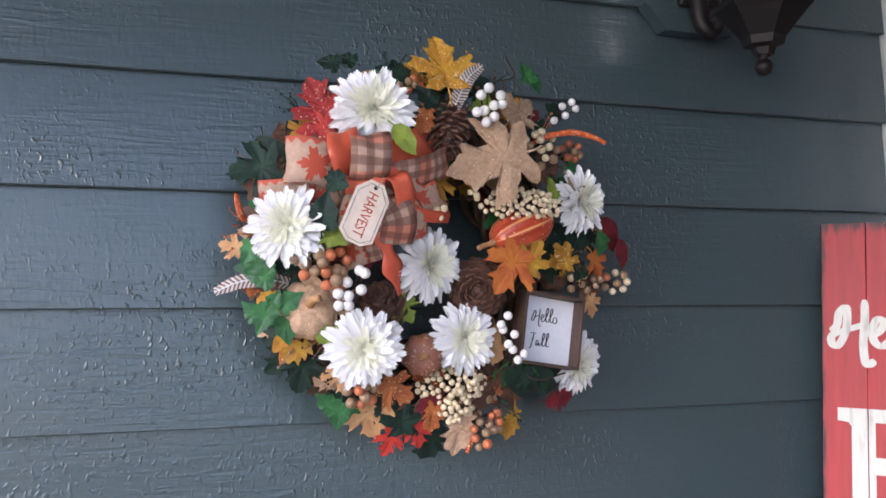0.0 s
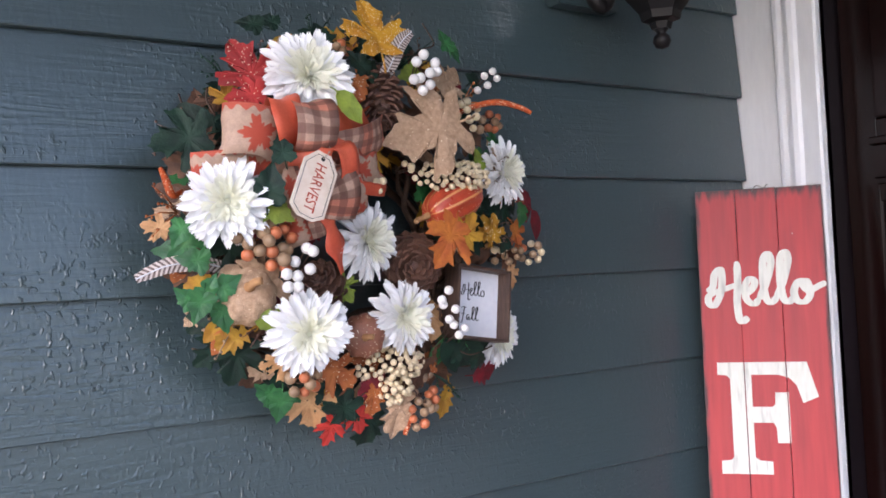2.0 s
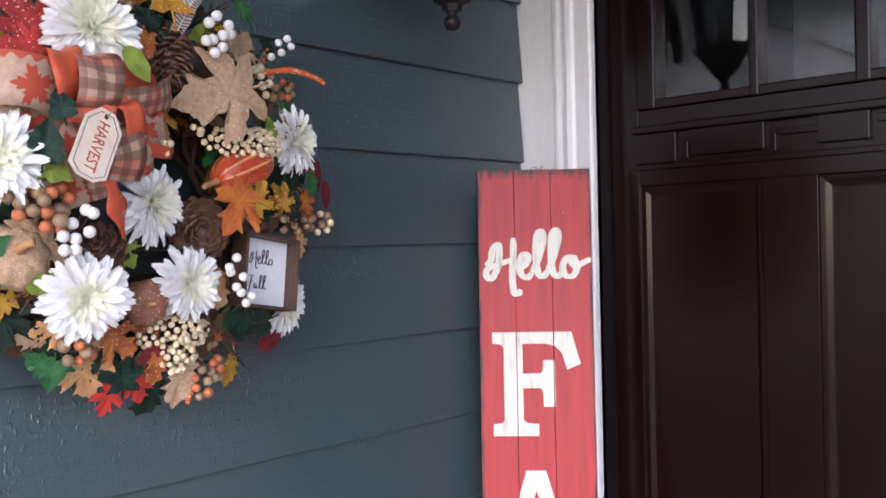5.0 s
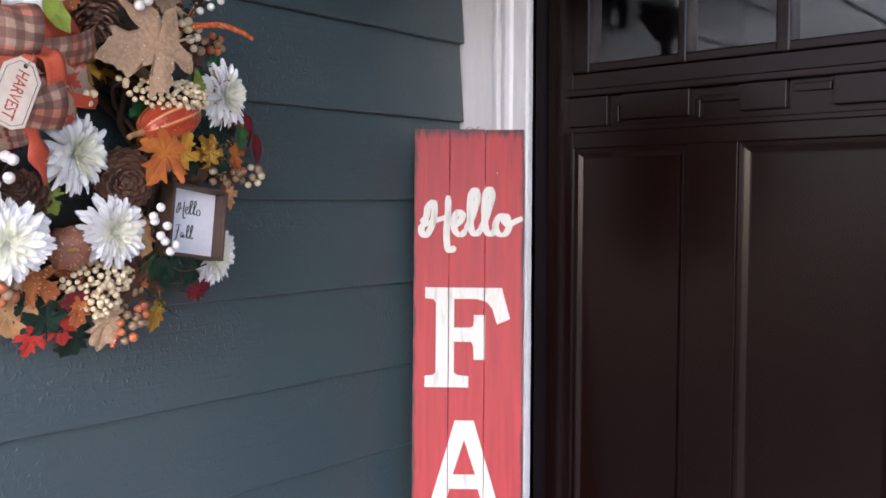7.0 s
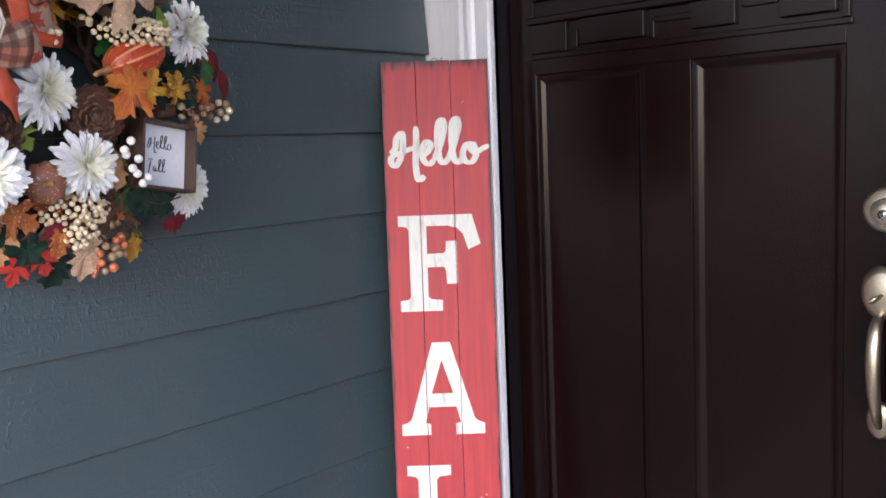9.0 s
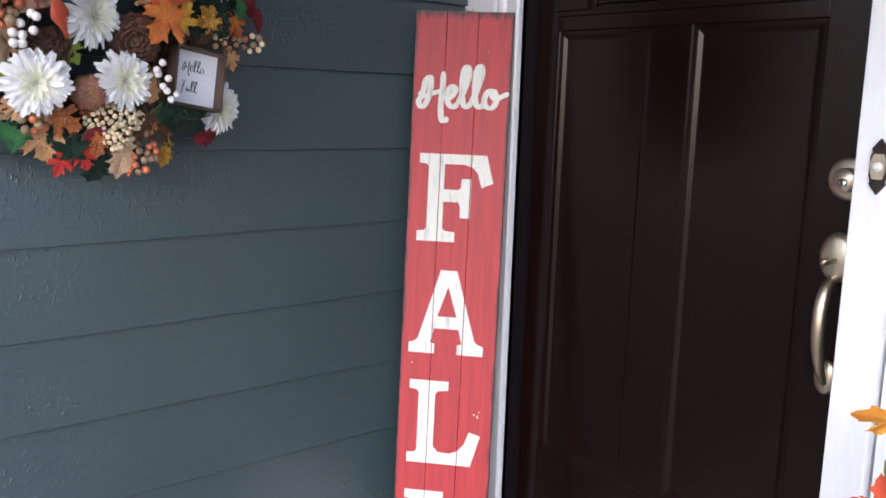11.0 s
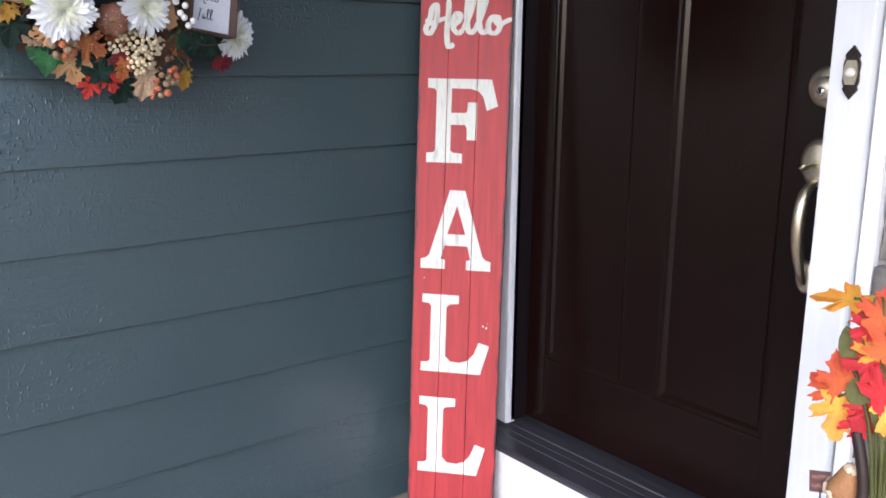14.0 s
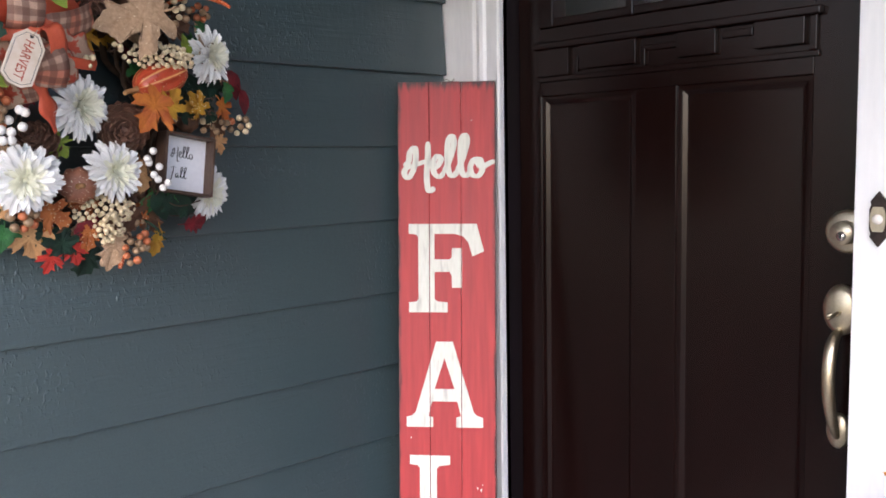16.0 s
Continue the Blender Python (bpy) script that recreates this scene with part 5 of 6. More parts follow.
patch((-0.659, -0.080, 1.415), (-0.612, -0.080, 1.381), -0.080, 0.0068, 8, ("orange", "tan", "cream"), "spray of orange berries", 0.01, 8)
patch((-0.746, -0.110, 1.408), (-0.672, -0.110, 1.383), -0.105, 0.0061, 9, ("tan", "cream"), "spray of tan berries", 0.01, 9)
patch((-0.910, -0.120, 1.233), (-0.851, -0.120, 1.146), -0.110, 0.0072, 20, ("tan", "orange", "tan"), "spray of tan and orange berries", 0.02, 10)
patch((-1.110, -0.150, 1.262), (-1.055, -0.150, 1.222), -0.150, 0.0076, 10, ("tan", "tan", "tan", "orange"), "spray of tan berries", 0.02, 11)
patch((-1.025, -0.140, 1.696), (-0.987, -0.140, 1.673), -0.140, 0.0064, 6, ("tan", "orange"), "spray of tan berries", 0.01, 12)
patch((-0.983, -0.190, 1.503), (-0.963, -0.190, 1.485), -0.185, 0.0053, 4, ("cream",), "spray of cream berries", 0.01, 13)
patch((-0.921, -0.170, 1.530), (-0.905, -0.170, 1.516), -0.165, 0.0053, 3, ("cream",), "spray of cream berries", 0.01, 14)

# glitter tendrils, feathers and wires
for line in (((-0.816, -0.130, 1.602), (-0.796, -0.160, 1.614), (-0.763, -0.180, 1.620), (-0.731, -0.190, 1.613), (-0.715, -0.200, 1.603)), ((-1.223, -0.140, 1.487), (-1.242, -0.160, 1.480), (-1.251, -0.165, 1.498), (-1.252, -0.150, 1.513)), ((-0.896, -0.110, 1.174), (-0.902, -0.110, 1.153), (-0.907, -0.110, 1.139))):
    pts = spline(line, 8)
    ob = part("glitter_tendril", tube(bmesh.new(), pts, [0.0049 * (1 - 0.35 * abs(2 * i / (len(pts) - 1) - 1)) for i in range(len(pts))], 9), GLITTER_ORANGE, wreath, "orange glitter tendril", True)
    ob.matrix_basis = WREATH_INV


def feather(line, width):
    pts = [Vector(p) for p in spline(line, 8)]
    bm = bmesh.new()
    uv = bm.loops.layers.uv.new("UVMap")
    n, rows = len(pts), []
    for i, p in enumerate(pts):
        t = i / (n - 1)
        d = (pts[min(i + 1, n - 1)] - pts[max(i - 1, 0)]).normalized()
        s = d.cross(Vector((0, -1, 0))).normalized()
        w = width * 0.5 * (0.25 + 0.75 * math.sin(math.pi * (0.08 + 0.87 * t)) ** 0.6) * random.uniform(0.93, 1.05)
        rows.append([(bm.verts.new(p + s * w * k + Vector((0, 0.12 * w * abs(k), 0))), t, k) for k in (-1, -0.5, 0, 0.5, 1)])
    for a, b in zip(rows, rows[1:]):
        for j in range(4):
            quad = (a[j], a[j + 1], b[j + 1], b[j])
            f = bm.faces.new([q[0] for q in quad])
            for lp, q in zip(f.loops, quad):
                lp[uv].uv = (q[1] - 0.05 * abs(q[2]), q[2])
    ob = part("feather", bm, FEATHER, wreath, "dark-barred pale feather", True)
    ob.matrix_basis = WREATH_INV
    quill = part("quill", tube(bmesh.new(), [p - Vector((0, 0.0008, 0)) for p in pts], 0.0009, 5), CARD, ob)


feather(((-1.160, -0.125, 1.388), (-1.200, -0.130, 1.397), (-1.240, -0.124, 1.396), (-1.277, -0.109, 1.381)), 0.0215)
feather(((-0.948, -0.165, 1.640), (-0.941, -0.180, 1.662), (-0.928, -0.185, 1.690), (-0.903, -0.175, 1.712)), 0.0235)
for line in (((-1.187, -0.130, 1.577), (-1.210, -0.120, 1.594), (-1.215, -0.110, 1.615)), ((-1.175, -0.130, 1.586), (-1.182, -0.120, 1.607), (-1.178, -0.110, 1.626)), ((-1.133, -0.100, 1.281), (-1.170, -0.080, 1.280), (-1.200, -0.070, 1.287)), ((-0.858, -0.120, 1.704), (-0.825, -0.110, 1.718), (-0.837, -0.100, 1.751)),
             ((-0.846, -0.130, 1.275), (-0.796, -0.120, 1.246), (-0.738, -0.100, 1.253)), ((-0.838, -0.120, 1.266), (-0.810, -0.110, 1.230), (-0.748, -0.090, 1.228))):
    ob = part("wire_stem", tube(bmesh.new(), spline(line, 6), 0.0013, 6), TWIG, wreath, "", True)
    ob.matrix_basis = WREATH_INV

# the bow: wired ribbon, printed or plaid on one face and orange satin on the other
KNOT = Vector((-1.085, -0.195, 1.532))


def bow(name, line, across, width, mat, label):
    return ribbon(name, spline(line, 7), across, width, mat, wreath, label)


bow("bow_loop", (KNOT, (-1.115, -0.214, 1.540), (-1.148, -0.236, 1.549), (-1.180, -0.234, 1.553), (-1.194, -0.210, 1.554), (-1.178, -0.182, 1.552), (-1.130, -0.172, 1.545), KNOT), (0.10, -0.30, 1), 0.060, PRINT, "leaf-print burlap ribbon loop")
bow("bow_loop", (KNOT, (-1.130, -0.205, 1.512), (-1.185, -0.205, 1.507), (-1.222, -0.188, 1.504), (-1.210, -0.162, 1.506), (-1.150, -0.160, 1.515), KNOT), (0, -0.45, 1), 0.050, PRINT, "leaf-print burlap ribbon loop")
bow("bow_loop", (KNOT, (-1.116, -0.240, 1.546), (-1.126, -0.248, 1.566), (-1.122, -0.228, 1.592), (-1.112, -0.190, 1.594), (-1.095, -0.172, 1.560), KNOT), (1, 0.30, 0.30), 0.040, SATIN, "orange satin ribbon loop")
bow("bow_loop", (KNOT, (-1.088, -0.242, 1.530), (-1.088, -0.254, 1.556), (-1.086, -0.240, 1.584), (-1.083, -0.205, 1.595), (-1.080, -0.175, 1.575), KNOT), (1, 0.05, 0.10), 0.056, PLAID, "plaid ribbon loop")
bow("bow_loop", (KNOT, (-1.040, -0.226, 1.536), (-1.000, -0.216, 1.547), (-0.968, -0.192, 1.562), (-0.957, -0.168, 1.577), (-0.985, -0.152, 1.590), (-1.030, -0.160, 1.580), KNOT), (-0.15, -0.45, 1), 0.046, PLAID, "plaid ribbon loop with an orange satin inside")
bow("bow_loop", (KNOT, (-1.060, -0.230, 1.552), (-1.036, -0.226, 1.572), (-1.005, -0.205, 1.588), (-0.992, -0.178, 1.586), (-1.030, -0.165, 1.565), KNOT), (-0.55, -0.2, 1), 0.044, SATIN, "orange satin ribbon loop")
bow("ribbon_tail", (KNOT, (-1.045, -0.218, 1.522), (-1.000, -0.205, 1.511), (-0.955, -0.168, 1.502)), (0.25, -0.2, 1), 0.058, PRINT, "leaf-print ribbon tail")
bow("ribbon_fold", ((-1.040, -0.215, 1.492), (-1.005, -0.205, 1.487), (-0.975, -0.190, 1.486), (-0.952, -0.168, 1.488)), (0, -0.3, 1), 0.017, SATIN, "orange satin ribbon fold")
bow("ribbon_fold", (KNOT, (-1.050, -0.236, 1.535), (-1.036, -0.232, 1.512), (-1.030, -0.215, 1.490)), (1, 0.2, 0.35), 0.030, SATIN, "orange satin ribbon fold")
bow("ribbon_fold", ((-1.118, -0.225, 1.522), (-1.092, -0.240, 1.521), (-1.068, -0.242, 1.518)), (0, -0.2, 1), 0.024, SATIN, "orange satin ribbon knot")
bow("ribbon_fold", (KNOT, (-1.058, -0.226, 1.506), (-1.040, -0.218, 1.476), (-1.040, -0.200, 1.446)), (1, 0.2, -0.25), 0.050, PLAID, "plaid ribbon tail")
bow("ribbon_fold", (KNOT, (-1.030, -0.212, 1.508), (-1.008, -0.205, 1.482), (-1.000, -0.190, 1.457)), (1, 0.5, 0.3), 0.026, PRINT, "leaf-print ribbon tail")
bow("ribbon_fold", (KNOT, (-1.075, -0.205, 1.480), (-1.068, -0.195, 1.440), (-1.060, -0.185, 1.425)), (1, 0.1, -0.1), 0.040, PLAID, "plaid ribbon tail")
bow("ribbon_tail", (KNOT, (-1.062, -0.200, 1.470), (-1.046, -0.195, 1.425), (-1.030, -0.180, 1.376)), (1, 0.35, 0.25), 0.036, SATIN, "orange satin ribbon tail")
bow("ribbon_fold", (KNOT, (-1.103, -0.205, 1.490), (-1.106, -0.200, 1.450), (-1.090, -0.190, 1.415)), (1, -0.2, 0.1), 0.034, PRINT, "leaf-print ribbon tail")

# hanging tag; its local y runs to the punched end
tag = empty("gift_tag")
tag.parent = wreath
tag.matrix_basis = WREATH_INV @ facing((-1.095, -0.250, 1.484), 65, 0.12, 0.12)
TL, TW = 0.0905, 0.0490
oct_out = [(-TW / 2, -TL / 2 + 0.010), (-TW / 2 + 0.014, -TL / 2), (TW / 2 - 0.014, -TL / 2), (TW / 2, -TL / 2 + 0.010), (TW / 2, TL / 2 - 0.018), (TW / 2 - 0.015, TL / 2), (-TW / 2 + 0.015, TL / 2), (-TW / 2, TL / 2 - 0.018)]
part("tag_card", prism(oct_out, -0.002, 0.0), TAG_BOARD, tag, "cream wooden tag")
bm = bmesh.new()
inner = [(x * 0.84, y * 0.90 - 0.001, 0.0006) for x, y in oct_out]
for a, b in zip(inner, inner[1:] + inner[:1]):
    tube(bm, [a, b], 0.00035, 4)
part("tag_border", bm, INK, tag, "thin dark border line")
word = lettering("HARVEST", 0.0182, 0.0002, pose(0, -0.003, 0.0006, 0, 0, -90) @ Matrix.Diagonal((0.86, 1.15, 1, 1)))
link_mesh("lettering", word, TAG_RED, tag, "red printed word harvest")
part("eyelet", lathe([(0.0, 0.0003), (0.0028, 0.0003), (0.0028, 0.0008), (0.0, 0.0008)], 14, Matrix.Translation((0, TL / 2 - 0.009, 0))), INK, tag)
part("string", tube(bmesh.new(), spline([(0, TL / 2 - 0.009, 0.001), (0.004, TL / 2 + 0.006, 0.002), (-0.002, TL / 2 + 0.022, -0.004)], 6), 0.0007, 5), TWINE, tag)

# small box frame with a printed card; local x right, y up
fr = empty("box_frame")
fr.parent = wreath
fr.matrix_basis = WREATH_INV @ facing((-0.778, -0.144, 1.322), 81, 0.10, 0.05)
FW, FH, FD, FT = 0.1040, 0.1100, 0.034, 0.0045
for x0, x1, y0, y1 in ((-FW / 2, -FW / 2 + FT, -FH / 2, FH / 2), (FW / 2 - FT, FW / 2, -FH / 2, FH / 2), (-FW / 2 + FT, FW / 2 - FT, FH / 2 - FT, FH / 2), (-FW / 2 + FT, FW / 2 - FT, -FH / 2, -FH / 2 + FT)):
    part("frame_side", boxed(x0, x1, y0, y1, -FD, 0, 0.0008), FRAME_WOOD, fr)
part("card", boxed(-FW / 2 + FT, FW / 2 - FT, -FH / 2 + FT, FH / 2 - FT, -FD + 0.001, -FD + 0.008), CARD, fr, "white card printed with a greeting")
SCRIPT_FALL = [[(0.052, 0.088), (0.030, 0.092), (0.006, 0.084)], [(0.034, 0.088), (0.026, 0.040), (0.014, -0.012), (0.002, -0.014)], [(0.008, 0.044), (0.040, 0.050)],
               [(0.078, 0.042), (0.062, 0.040), (0.054, 0.020), (0.062, 0.006), (0.076, 0.030), (0.078, 0.008), (0.092, 0.012)], HELLO["l"][0], HELLO["l"][1]]
for rows, sx, y0, shift in (([s[:7] if c == "o" else s for c in ("h", "e", "l", "o") for s in HELLO[c]], 0.235, 0.012, 0.0), (SCRIPT_FALL, 0.225, -0.026, 0.0)):
    for pts in rows:
        off = -0.006 if (rows is SCRIPT_FALL and pts[0][0] > 0.09) else 0.0
        part("lettering", stroke([((x + off) * sx, y * sx) for x, y in pts], 0.0017, -FD + 0.0078, -FD + 0.0086, Matrix.Translation((-0.026, y0, 0)), slant=0.6), INK, fr, "black script lettering")

# ---- planter with autumn leaves beside the door ----
URN = pbr("dark_brown_planter", (0.035, 0.018, 0.014), (0.02, 0.011, 0.009), scale=12, rough=0.5, bump=0.3, bscale=60)
MOSS = pbr("dry_moss", (0.10, 0.09, 0.035), (0.05, 0.045, 0.02), scale=40, rough=0.95, bump=1.0, bscale=160)
LEAF["fire"] = soft_material("orange_red_silk", (0.74, 0.15, 0.03), (0.62, 0.06, 0.02), scale=14)
LEAF["sun"] = soft_material("yellow_orange_silk", (0.80, 0.42, 0.05), (0.75, 0.26, 0.03), scale=14)
LEAF["ruby"] = soft_material("bright_red_silk", (0.58, 0.02, 0.025), (0.38, 0.012, 0.02), scale=14)
LEAF["olive"] = soft_material("olive_silk", (0.13, 0.13, 0.035), (0.08, 0.085, 0.02), scale=14)
PX, PY = -0.28, -1.340
planter = empty("leaf_planter", Matrix.Translation((PX, PY, 0)))
tagged(planter, "dark brown planter filled with red and orange silk leaves", "planter")
PLANT_INV = Matrix.Translation((-PX, -PY, 0))
part("pot", lathe([(0.0, 0.0), (0.105, 0.0), (0.112, 0.012), (0.108, 0.03), (0.135, 0.16), (0.140, 0.27), (0.132, 0.315), (0.146, 0.325), (0.146, 0.345), (0.128, 0.345), (0.124, 0.31), (0.0, 0.305)], 36), URN, planter, "", True)
bm = lathe([(0.124, 0.306), (0.10, 0.325), (0.05, 0.338), (0.0, 0.342)], 28)
for v in bm.verts:
    v.co.z += 0.008 * noise.noise(v.co * 40)
part("moss", bm, MOSS, planter, "", True)


def facing_west(pos, roll, ty=0.0, tz=0.0):
    nrm = Vector((-1, -0.45 + ty, 0.25 + tz)).normalized()
    right = Vector((0, 0, 1)).cross(nrm).normalized()
    up = nrm.cross(right)
    d = right * math.cos(radians(roll)) + up * math.sin(radians(roll))
    s = d.cross(nrm)
    return Matrix(((s.x, d.x, nrm.x, pos[0]), (s.y, d.y, nrm.y, pos[1]), (s.z, d.z, nrm.z, pos[2]), (0, 0, 0, 1)))


def spray_leaf(kind, colour, pos, size, roll, ty=0.0, tz=0.0):
    bm = leaf_bmesh(kind, size, 0.16)
    ob = part(kind + "_leaf", bm, LEAF[colour], planter, {"fire": "orange-red", "sun": "yellow-orange", "ruby": "bright red"}.get(colour, colour) + " silk leaf", True)
    ob.matrix_basis = PLANT_INV @ facing_west(pos, roll, ty, tz)


def stalk(line, r0, r1):
    pts = spline(line, 6)
    n = len(pts)
    ob = part("stalk", tube(bmesh.new(), pts, [r0 + (r1 - r0) * i / (n - 1) for i in range(n)], 8), LEAF["olive"], planter, "green-brown leaf stalk", True)
    ob.matrix_basis = PLANT_INV


spray_leaf("maple", "sun", (-0.320, -1.249, 0.889), 0.091, 175, 0.3, 3.2)
spray_leaf("maple", "ruby", (-0.320, -1.292, 0.864), 0.055, 140)
spray_leaf("ovate", "olive", (-0.320, -1.275, 0.824), 0.060, 110, 0.2)
spray_leaf("maple", "ruby", (-0.320, -1.303, 0.817), 0.078, 120)
spray_leaf("maple", "sun", (-0.320, -1.307, 0.833), 0.055, 100)
spray_leaf("maple", "fire", (-0.320, -1.240, 0.750), 0.056, 150, 0.3)
spray_leaf("maple", "fire", (-0.320, -1.264, 0.778), 0.069, 105)
spray_leaf("maple", "sun", (-0.320, -1.267, 0.709), 0.080, 268)
spray_leaf("maple", "ruby", (-0.320, -1.308, 0.723), 0.066, 240)
spray_leaf("maple", "ruby", (-0.320, -1.301, 0.701), 0.055, 270)
spray_leaf("ovate", "olive", (-0.320, -1.301, 0.766), 0.064, 60)
spray_leaf("maple", "ruby", (-0.320, -1.339, 0.777), 0.078, 40)
spray_leaf("maple", "fire", (-0.320, -1.337, 0.846), 0.078, 60)
spray_leaf("maple", "sun", (-0.320, -1.356, 0.739), 0.073, 320)
spray_leaf("ovate", "olive", (-0.320, -1.336, 0.724), 0.064, 280)
spray_leaf("maple", "fire", (-0.320, -1.318, 0.891), 0.073, 80)
stalk(((PX, PY, 0.33), (-0.320, -1.324, 0.665), (-0.320, -1.295, 0.763), (-0.320, -1.280, 0.795)), 0.004, 0.002)
stalk(((PX, PY, 0.33), (-0.320, -1.335, 0.706), (-0.320, -1.301, 0.801), (-0.320, -1.286, 0.884)), 0.004, 0.002)
stalk(((PX, PY, 0.33), (-0.320, -1.324, 0.720), (-0.320, -1.289, 0.753), (-0.320, -1.265, 0.740)), 0.004, 0.0015)
stalk(((PX, PY, 0.33), (-0.320, -1.343, 0.727), (-0.320, -1.332, 0.810), (-0.320, -1.312, 0.906)), 0.004, 0.002)
stalk(((PX, PY, 0.33), (-0.320, -1.329, 0.774), (-0.320, -1.289, 0.885), (-0.320, -1.272, 0.895)), 0.004, 0.002)
ob = part("dark_branch", tube(bmesh.new(), spline(((PX, PY + 0.03, 0.335), (-0.320, -1.317, 0.551), (-0.320, -1.318, 0.608), (-0.320, -1.311, 0.651), (-0.320, -1.298, 0.697)), 8), 0.0085, 10), URN, planter, "thick dark curved branch", True)
ob.matrix_basis = PLANT_INV

# scarecrow doll on a stake in the planter, one mesh
DOLL = [pbr("tan_felt_hat", (0.40, 0.20, 0.085), (0.32, 0.15, 0.06), scale=60, rough=0.9, bump=0.5, bscale=300), pbr("cream_cloth", (0.74, 0.60, 0.44), (0.62, 0.48, 0.33), scale=50, rough=0.9, bump=0.5, bscale=300),
        pbr("brown_cloth", (0.10, 0.045, 0.035), scale=50, rough=0.9, bump=0.4, bscale=300), pbr("orange_cloth", (0.60, 0.16, 0.06), scale=50, rough=0.6, bump=0.2)]
DC = Vector((-0.300, -1.281, 0.574))
doll_bm = bmesh.new()


def doll_add(b, slot):
    me = bpy.data.meshes.new("tmp")
    for f in b.faces:
        f.material_index = slot
        f.smooth = True
    b.to_mesh(me)
    b.free()
    doll_bm.from_mesh(me)
    bpy.data.meshes.remove(me)


def ruffle(r, z, m):
    b = lathe([(r * 0.5, z + 0.005), (r, z), (r * 1.02, z - 0.004), (r * 0.5, z - 0.001)], 40)
    for v in b.verts:
        v.co.z += 0.004 * math.sin(9 * math.atan2(v.co.y, v.co.x)) * (v.co.xy.length / r) ** 2
    b.transform(m)
    return b


HAT = Matrix.Translation((0, 0, 0.012)) @ pose(0, 0, 0, 10, -14, 0)
doll_add(lathe([(0.030, 0.0), (0.026, 0.010), (0.020, 0.030), (0.015, 0.046), (0.0, 0.050)], 20, HAT), 0)
doll_add(ruffle(0.033, 0.001, HAT), 1)
doll_add(ruffle(0.013, 0.050, HAT), 1)
doll_add(lathe([(0.0, -0.026), (0.018, -0.022), (0.026, -0.006), (0.024, 0.010), (0.012, 0.022), (0.0, 0.024)], 20), 1)
doll_add(ruffle(0.034, -0.026, Matrix()), 1)
doll_add(lathe([(0.0, -0.115), (0.024, -0.112), (0.030, -0.08), (0.028, -0.04), (0.014, -0.022), (0.0, -0.02)], 18), 2)
for s in (-1, 1):
    doll_add(tube(bmesh.new(), [(0, s * 0.020, -0.035), (-0.012, s * 0.036, -0.050), (-0.026, s * 0.042, -0.058)], 0.009, 10), 2)
    g = bmesh.new()
    bmesh.ops.create_icosphere(g, subdivisions=2, radius=0.011, matrix=Matrix.Translation((-0.028, s * 0.044, -0.060)))
    doll_add(g, 1)
    doll_add(tube(bmesh.new(), [(0, s * 0.013, -0.10), (-0.004, s * 0.014, -0.16), (-0.006, s * 0.016, -0.20)], [0.013, 0.011, 0.012], 10), 2)
g = bmesh.new()
bmesh.ops.create_uvsphere(g, u_segments=20, v_segments=12, radius=0.015, matrix=Matrix.Translation((-0.034, 0.012, -0.068)) @ Matrix.Diagonal((1, 1, 0.8, 1)))
doll_add(g, 3)
doll_add(tube(bmesh.new(), [(0.004, 0, -0.10), (0.004, 0, 0.295 - DC.z)], 0.004, 8), 2)
doll = new("scarecrow_doll", bpy.data.meshes.new("scarecrow_doll"))
doll_bm.to_mesh(doll.data)
doll_bm.free()
for mt in DOLL:
    doll.data.materials.append(mt)
doll.matrix_basis = Matrix.Translation(DC) @ pose(0, 0, 0, 0, 0, 25) @ Matrix.Diagonal((0.93, 0.93, 0.93, 1))
tagged(doll, "small cloth scarecrow doll in a tan hat holding a sign", "doll")
SP = Vector((-0.300, -1.242, 0.585))
stake = empty("stake_sign", facing_west(SP, 96) @ Matrix.Diagonal((0.93, 0.93, 0.93, 1)))
tagged(stake, "small brown harvest sign on a thin stake", "small sign")
SIGN_BROWN = pbr("brown_sign_board", (0.10, 0.035, 0.03), (0.07, 0.025, 0.022), scale=40, rough=0.7, bump=0.2)
SIGN_PINK = pbr("faded_sign_paint", (0.42, 0.22, 0.17), scale=60, rough=0.8, bump=0)
part("board", boxed(-0.017, 0.017, -0.018, 0.018, -0.003, 0.0, 0.0006), SIGN_BROWN, stake)
for words, dy in (("HAPPY", 0.0075), ("HARVEST", -0.0075)):
    link_mesh("lettering", lettering(words, 0.0105, 0.0002, Matrix.Translation((0, dy, 0.0004)) @ Matrix.Diagonal((0.78 if len(words) < 6 else 0.62, 1, 1, 1))), SIGN_PINK, stake, "faded pink painted words")
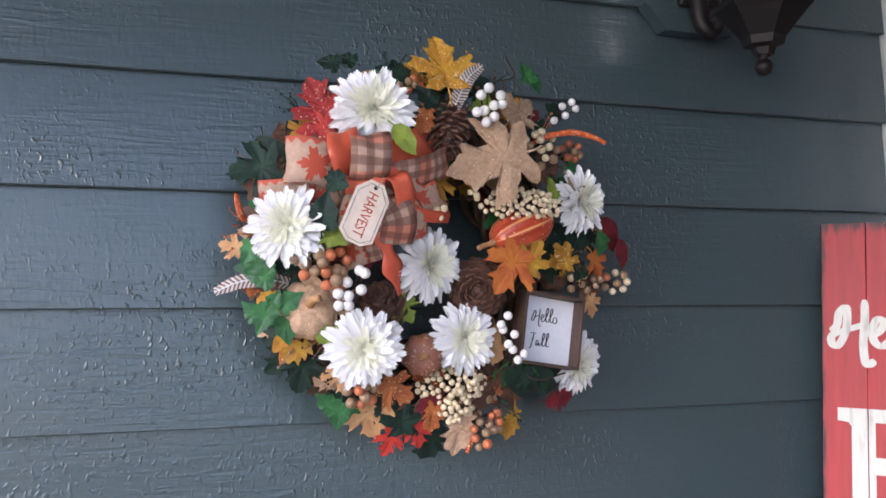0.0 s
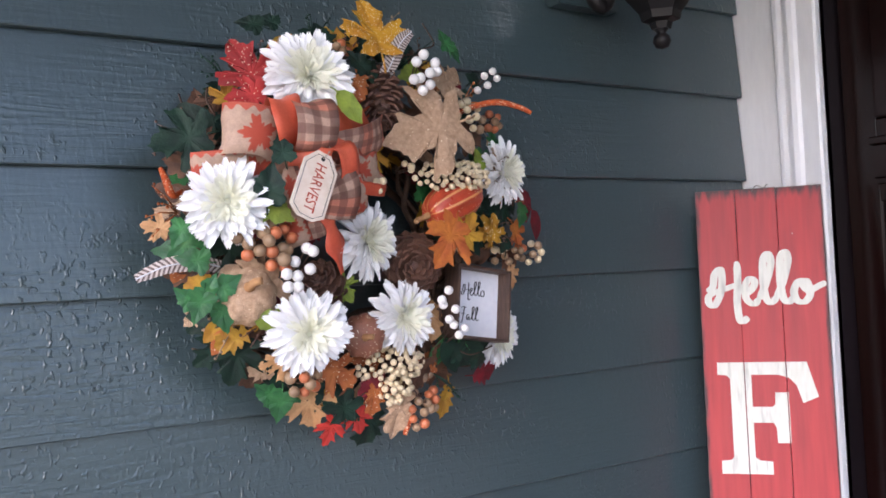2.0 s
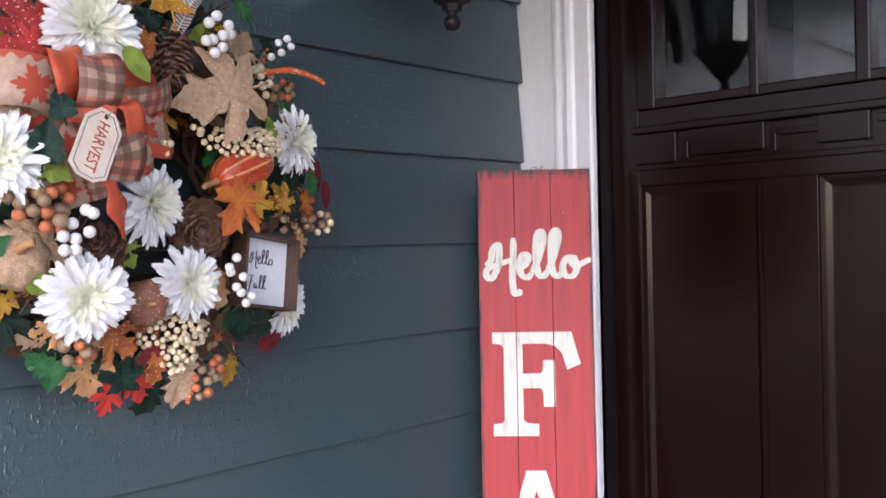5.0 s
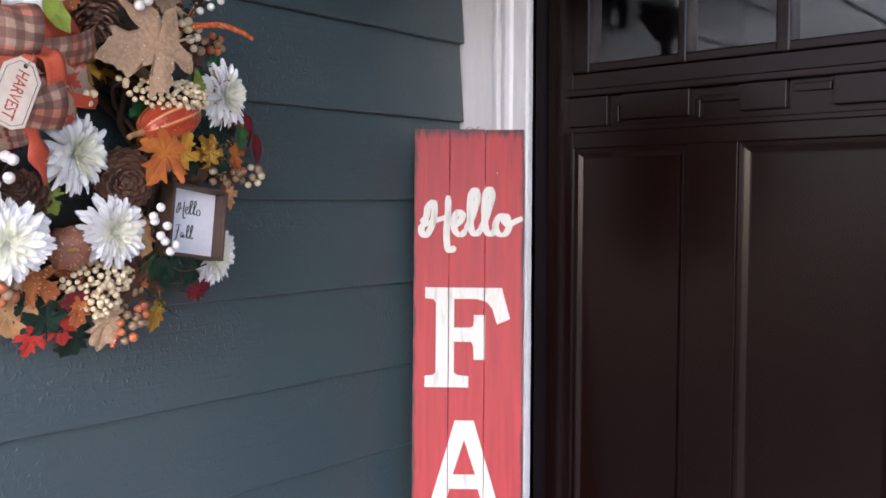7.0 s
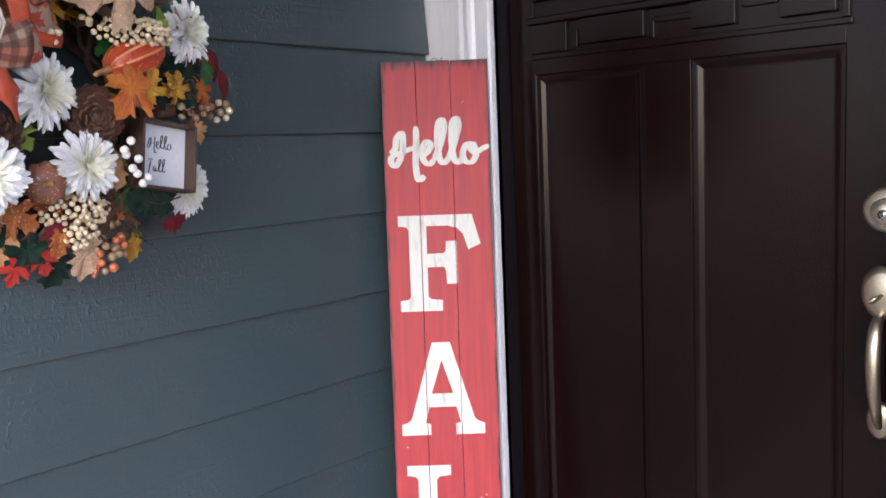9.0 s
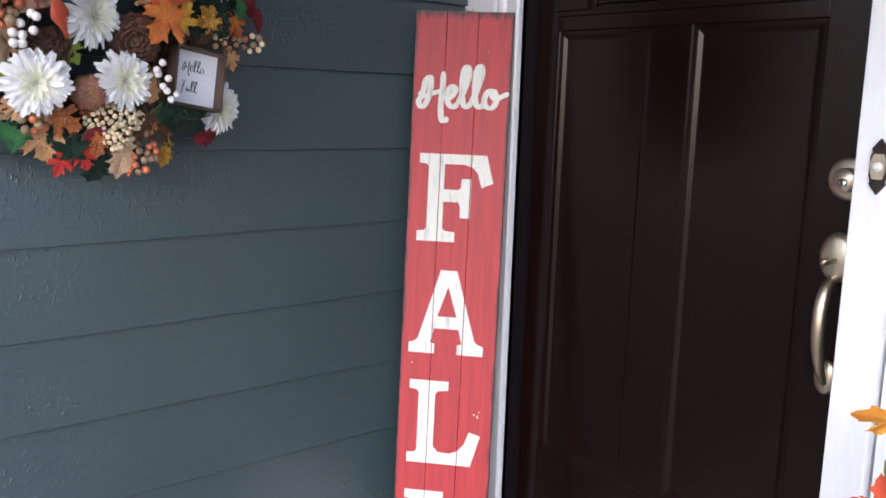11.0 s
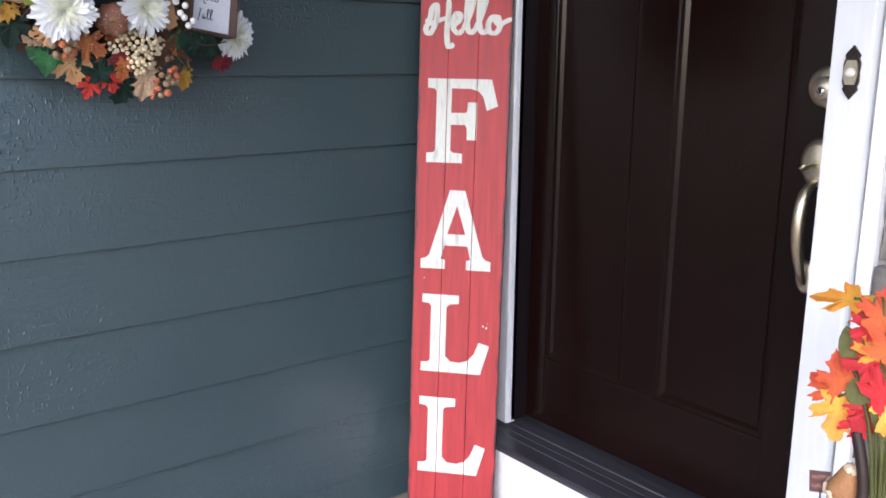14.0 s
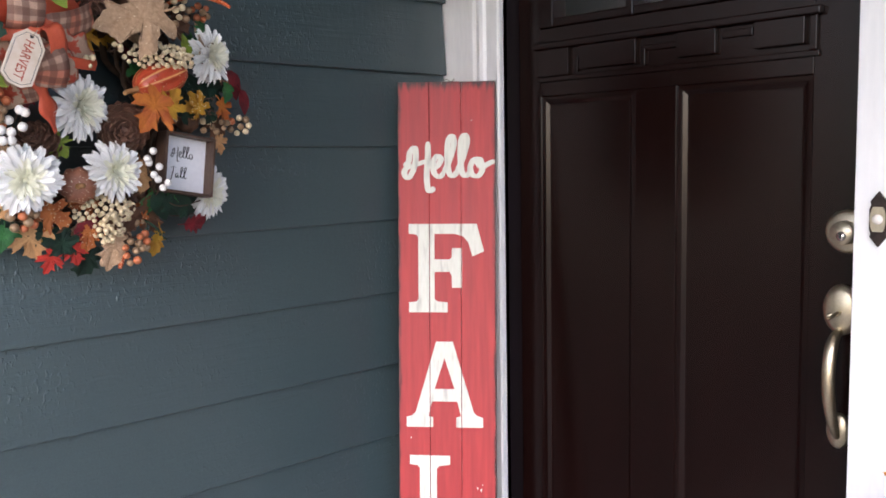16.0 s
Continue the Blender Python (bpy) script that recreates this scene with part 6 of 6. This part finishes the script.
part("stake", tube(bmesh.new(), [(0, -0.018, -0.002), (-0.004, -0.16, -0.004)], 0.0012, 6), TWIG, stake)

# ---- doormat in front of the door ----
mat = empty("doormat", Matrix.Translation((-0.078, -0.276, 0.0)) @ pose(0, 0, 0, 0, 0, -6))
tagged(mat, "black-edged patterned doormat lying on the concrete", "doormat")
part("mat_border", boxed(-0.50, 0.0, -0.76, 0.0, 0.0, 0.008, 0.003), MAT_BLACK, mat)
part("mat_field", boxed(-0.485, -0.012, -0.748, -0.012, 0.0082, 0.011, 0.001), MAT_GREY, mat)

# ---- stone veneer beyond the casing ----
veneer = random.Random(5)


def stone_bmesh(y0, y1, z0, z1, bm=None):
    bm = bm or bmesh.new()
    d = veneer.uniform(-0.010, 0.012)
    j = lambda: veneer.uniform(-0.006, 0.006)
    back = [bm.verts.new((0.034, y, z)) for y, z in ((y0 + j(), z0 + j()), (y1 + j(), z0 + j()), (y1 + j(), z1 + j()), (y0 + j(), z1 + j()))]
    rim = [bm.verts.new((0.008 + d + j() * 0.4, v.co.y, v.co.z)) for v in back]
    cy, cz = (y0 + y1) / 2, (z0 + z1) / 2
    front = [bm.verts.new((-0.006 + d + j(), cy + (v.co.y - cy) * 0.8, cz + (v.co.z - cz) * 0.74)) for v in back]
    for a, b in ((back, rim), (rim, front)):
        for k in range(4):
            bm.faces.new((a[k], a[(k + 1) % 4], b[(k + 1) % 4], b[k]))
    bm.faces.new(front)
    return bm


rest = bmesh.new()
z = 0.01
while z < 2.68:
    h = veneer.uniform(0.055, 0.125)
    y = -1.148
    while y > -3.35:
        w = veneer.uniform(0.10, 0.30)
        if y > -1.75:
            b = stone_bmesh(y, y - w, z, min(2.7, z + h))
            bmesh.ops.recalc_face_normals(b, faces=b.faces)
            part("stone", b, STONE, wall_east)
        else:
            stone_bmesh(y, y - w, z, min(2.7, z + h), rest)
        y -= w + 0.012
    z += h + 0.012
bmesh.ops.recalc_face_normals(rest, faces=rest.faces)
tagged(part("stonework", rest, STONE, wall_east), kind="stuff")
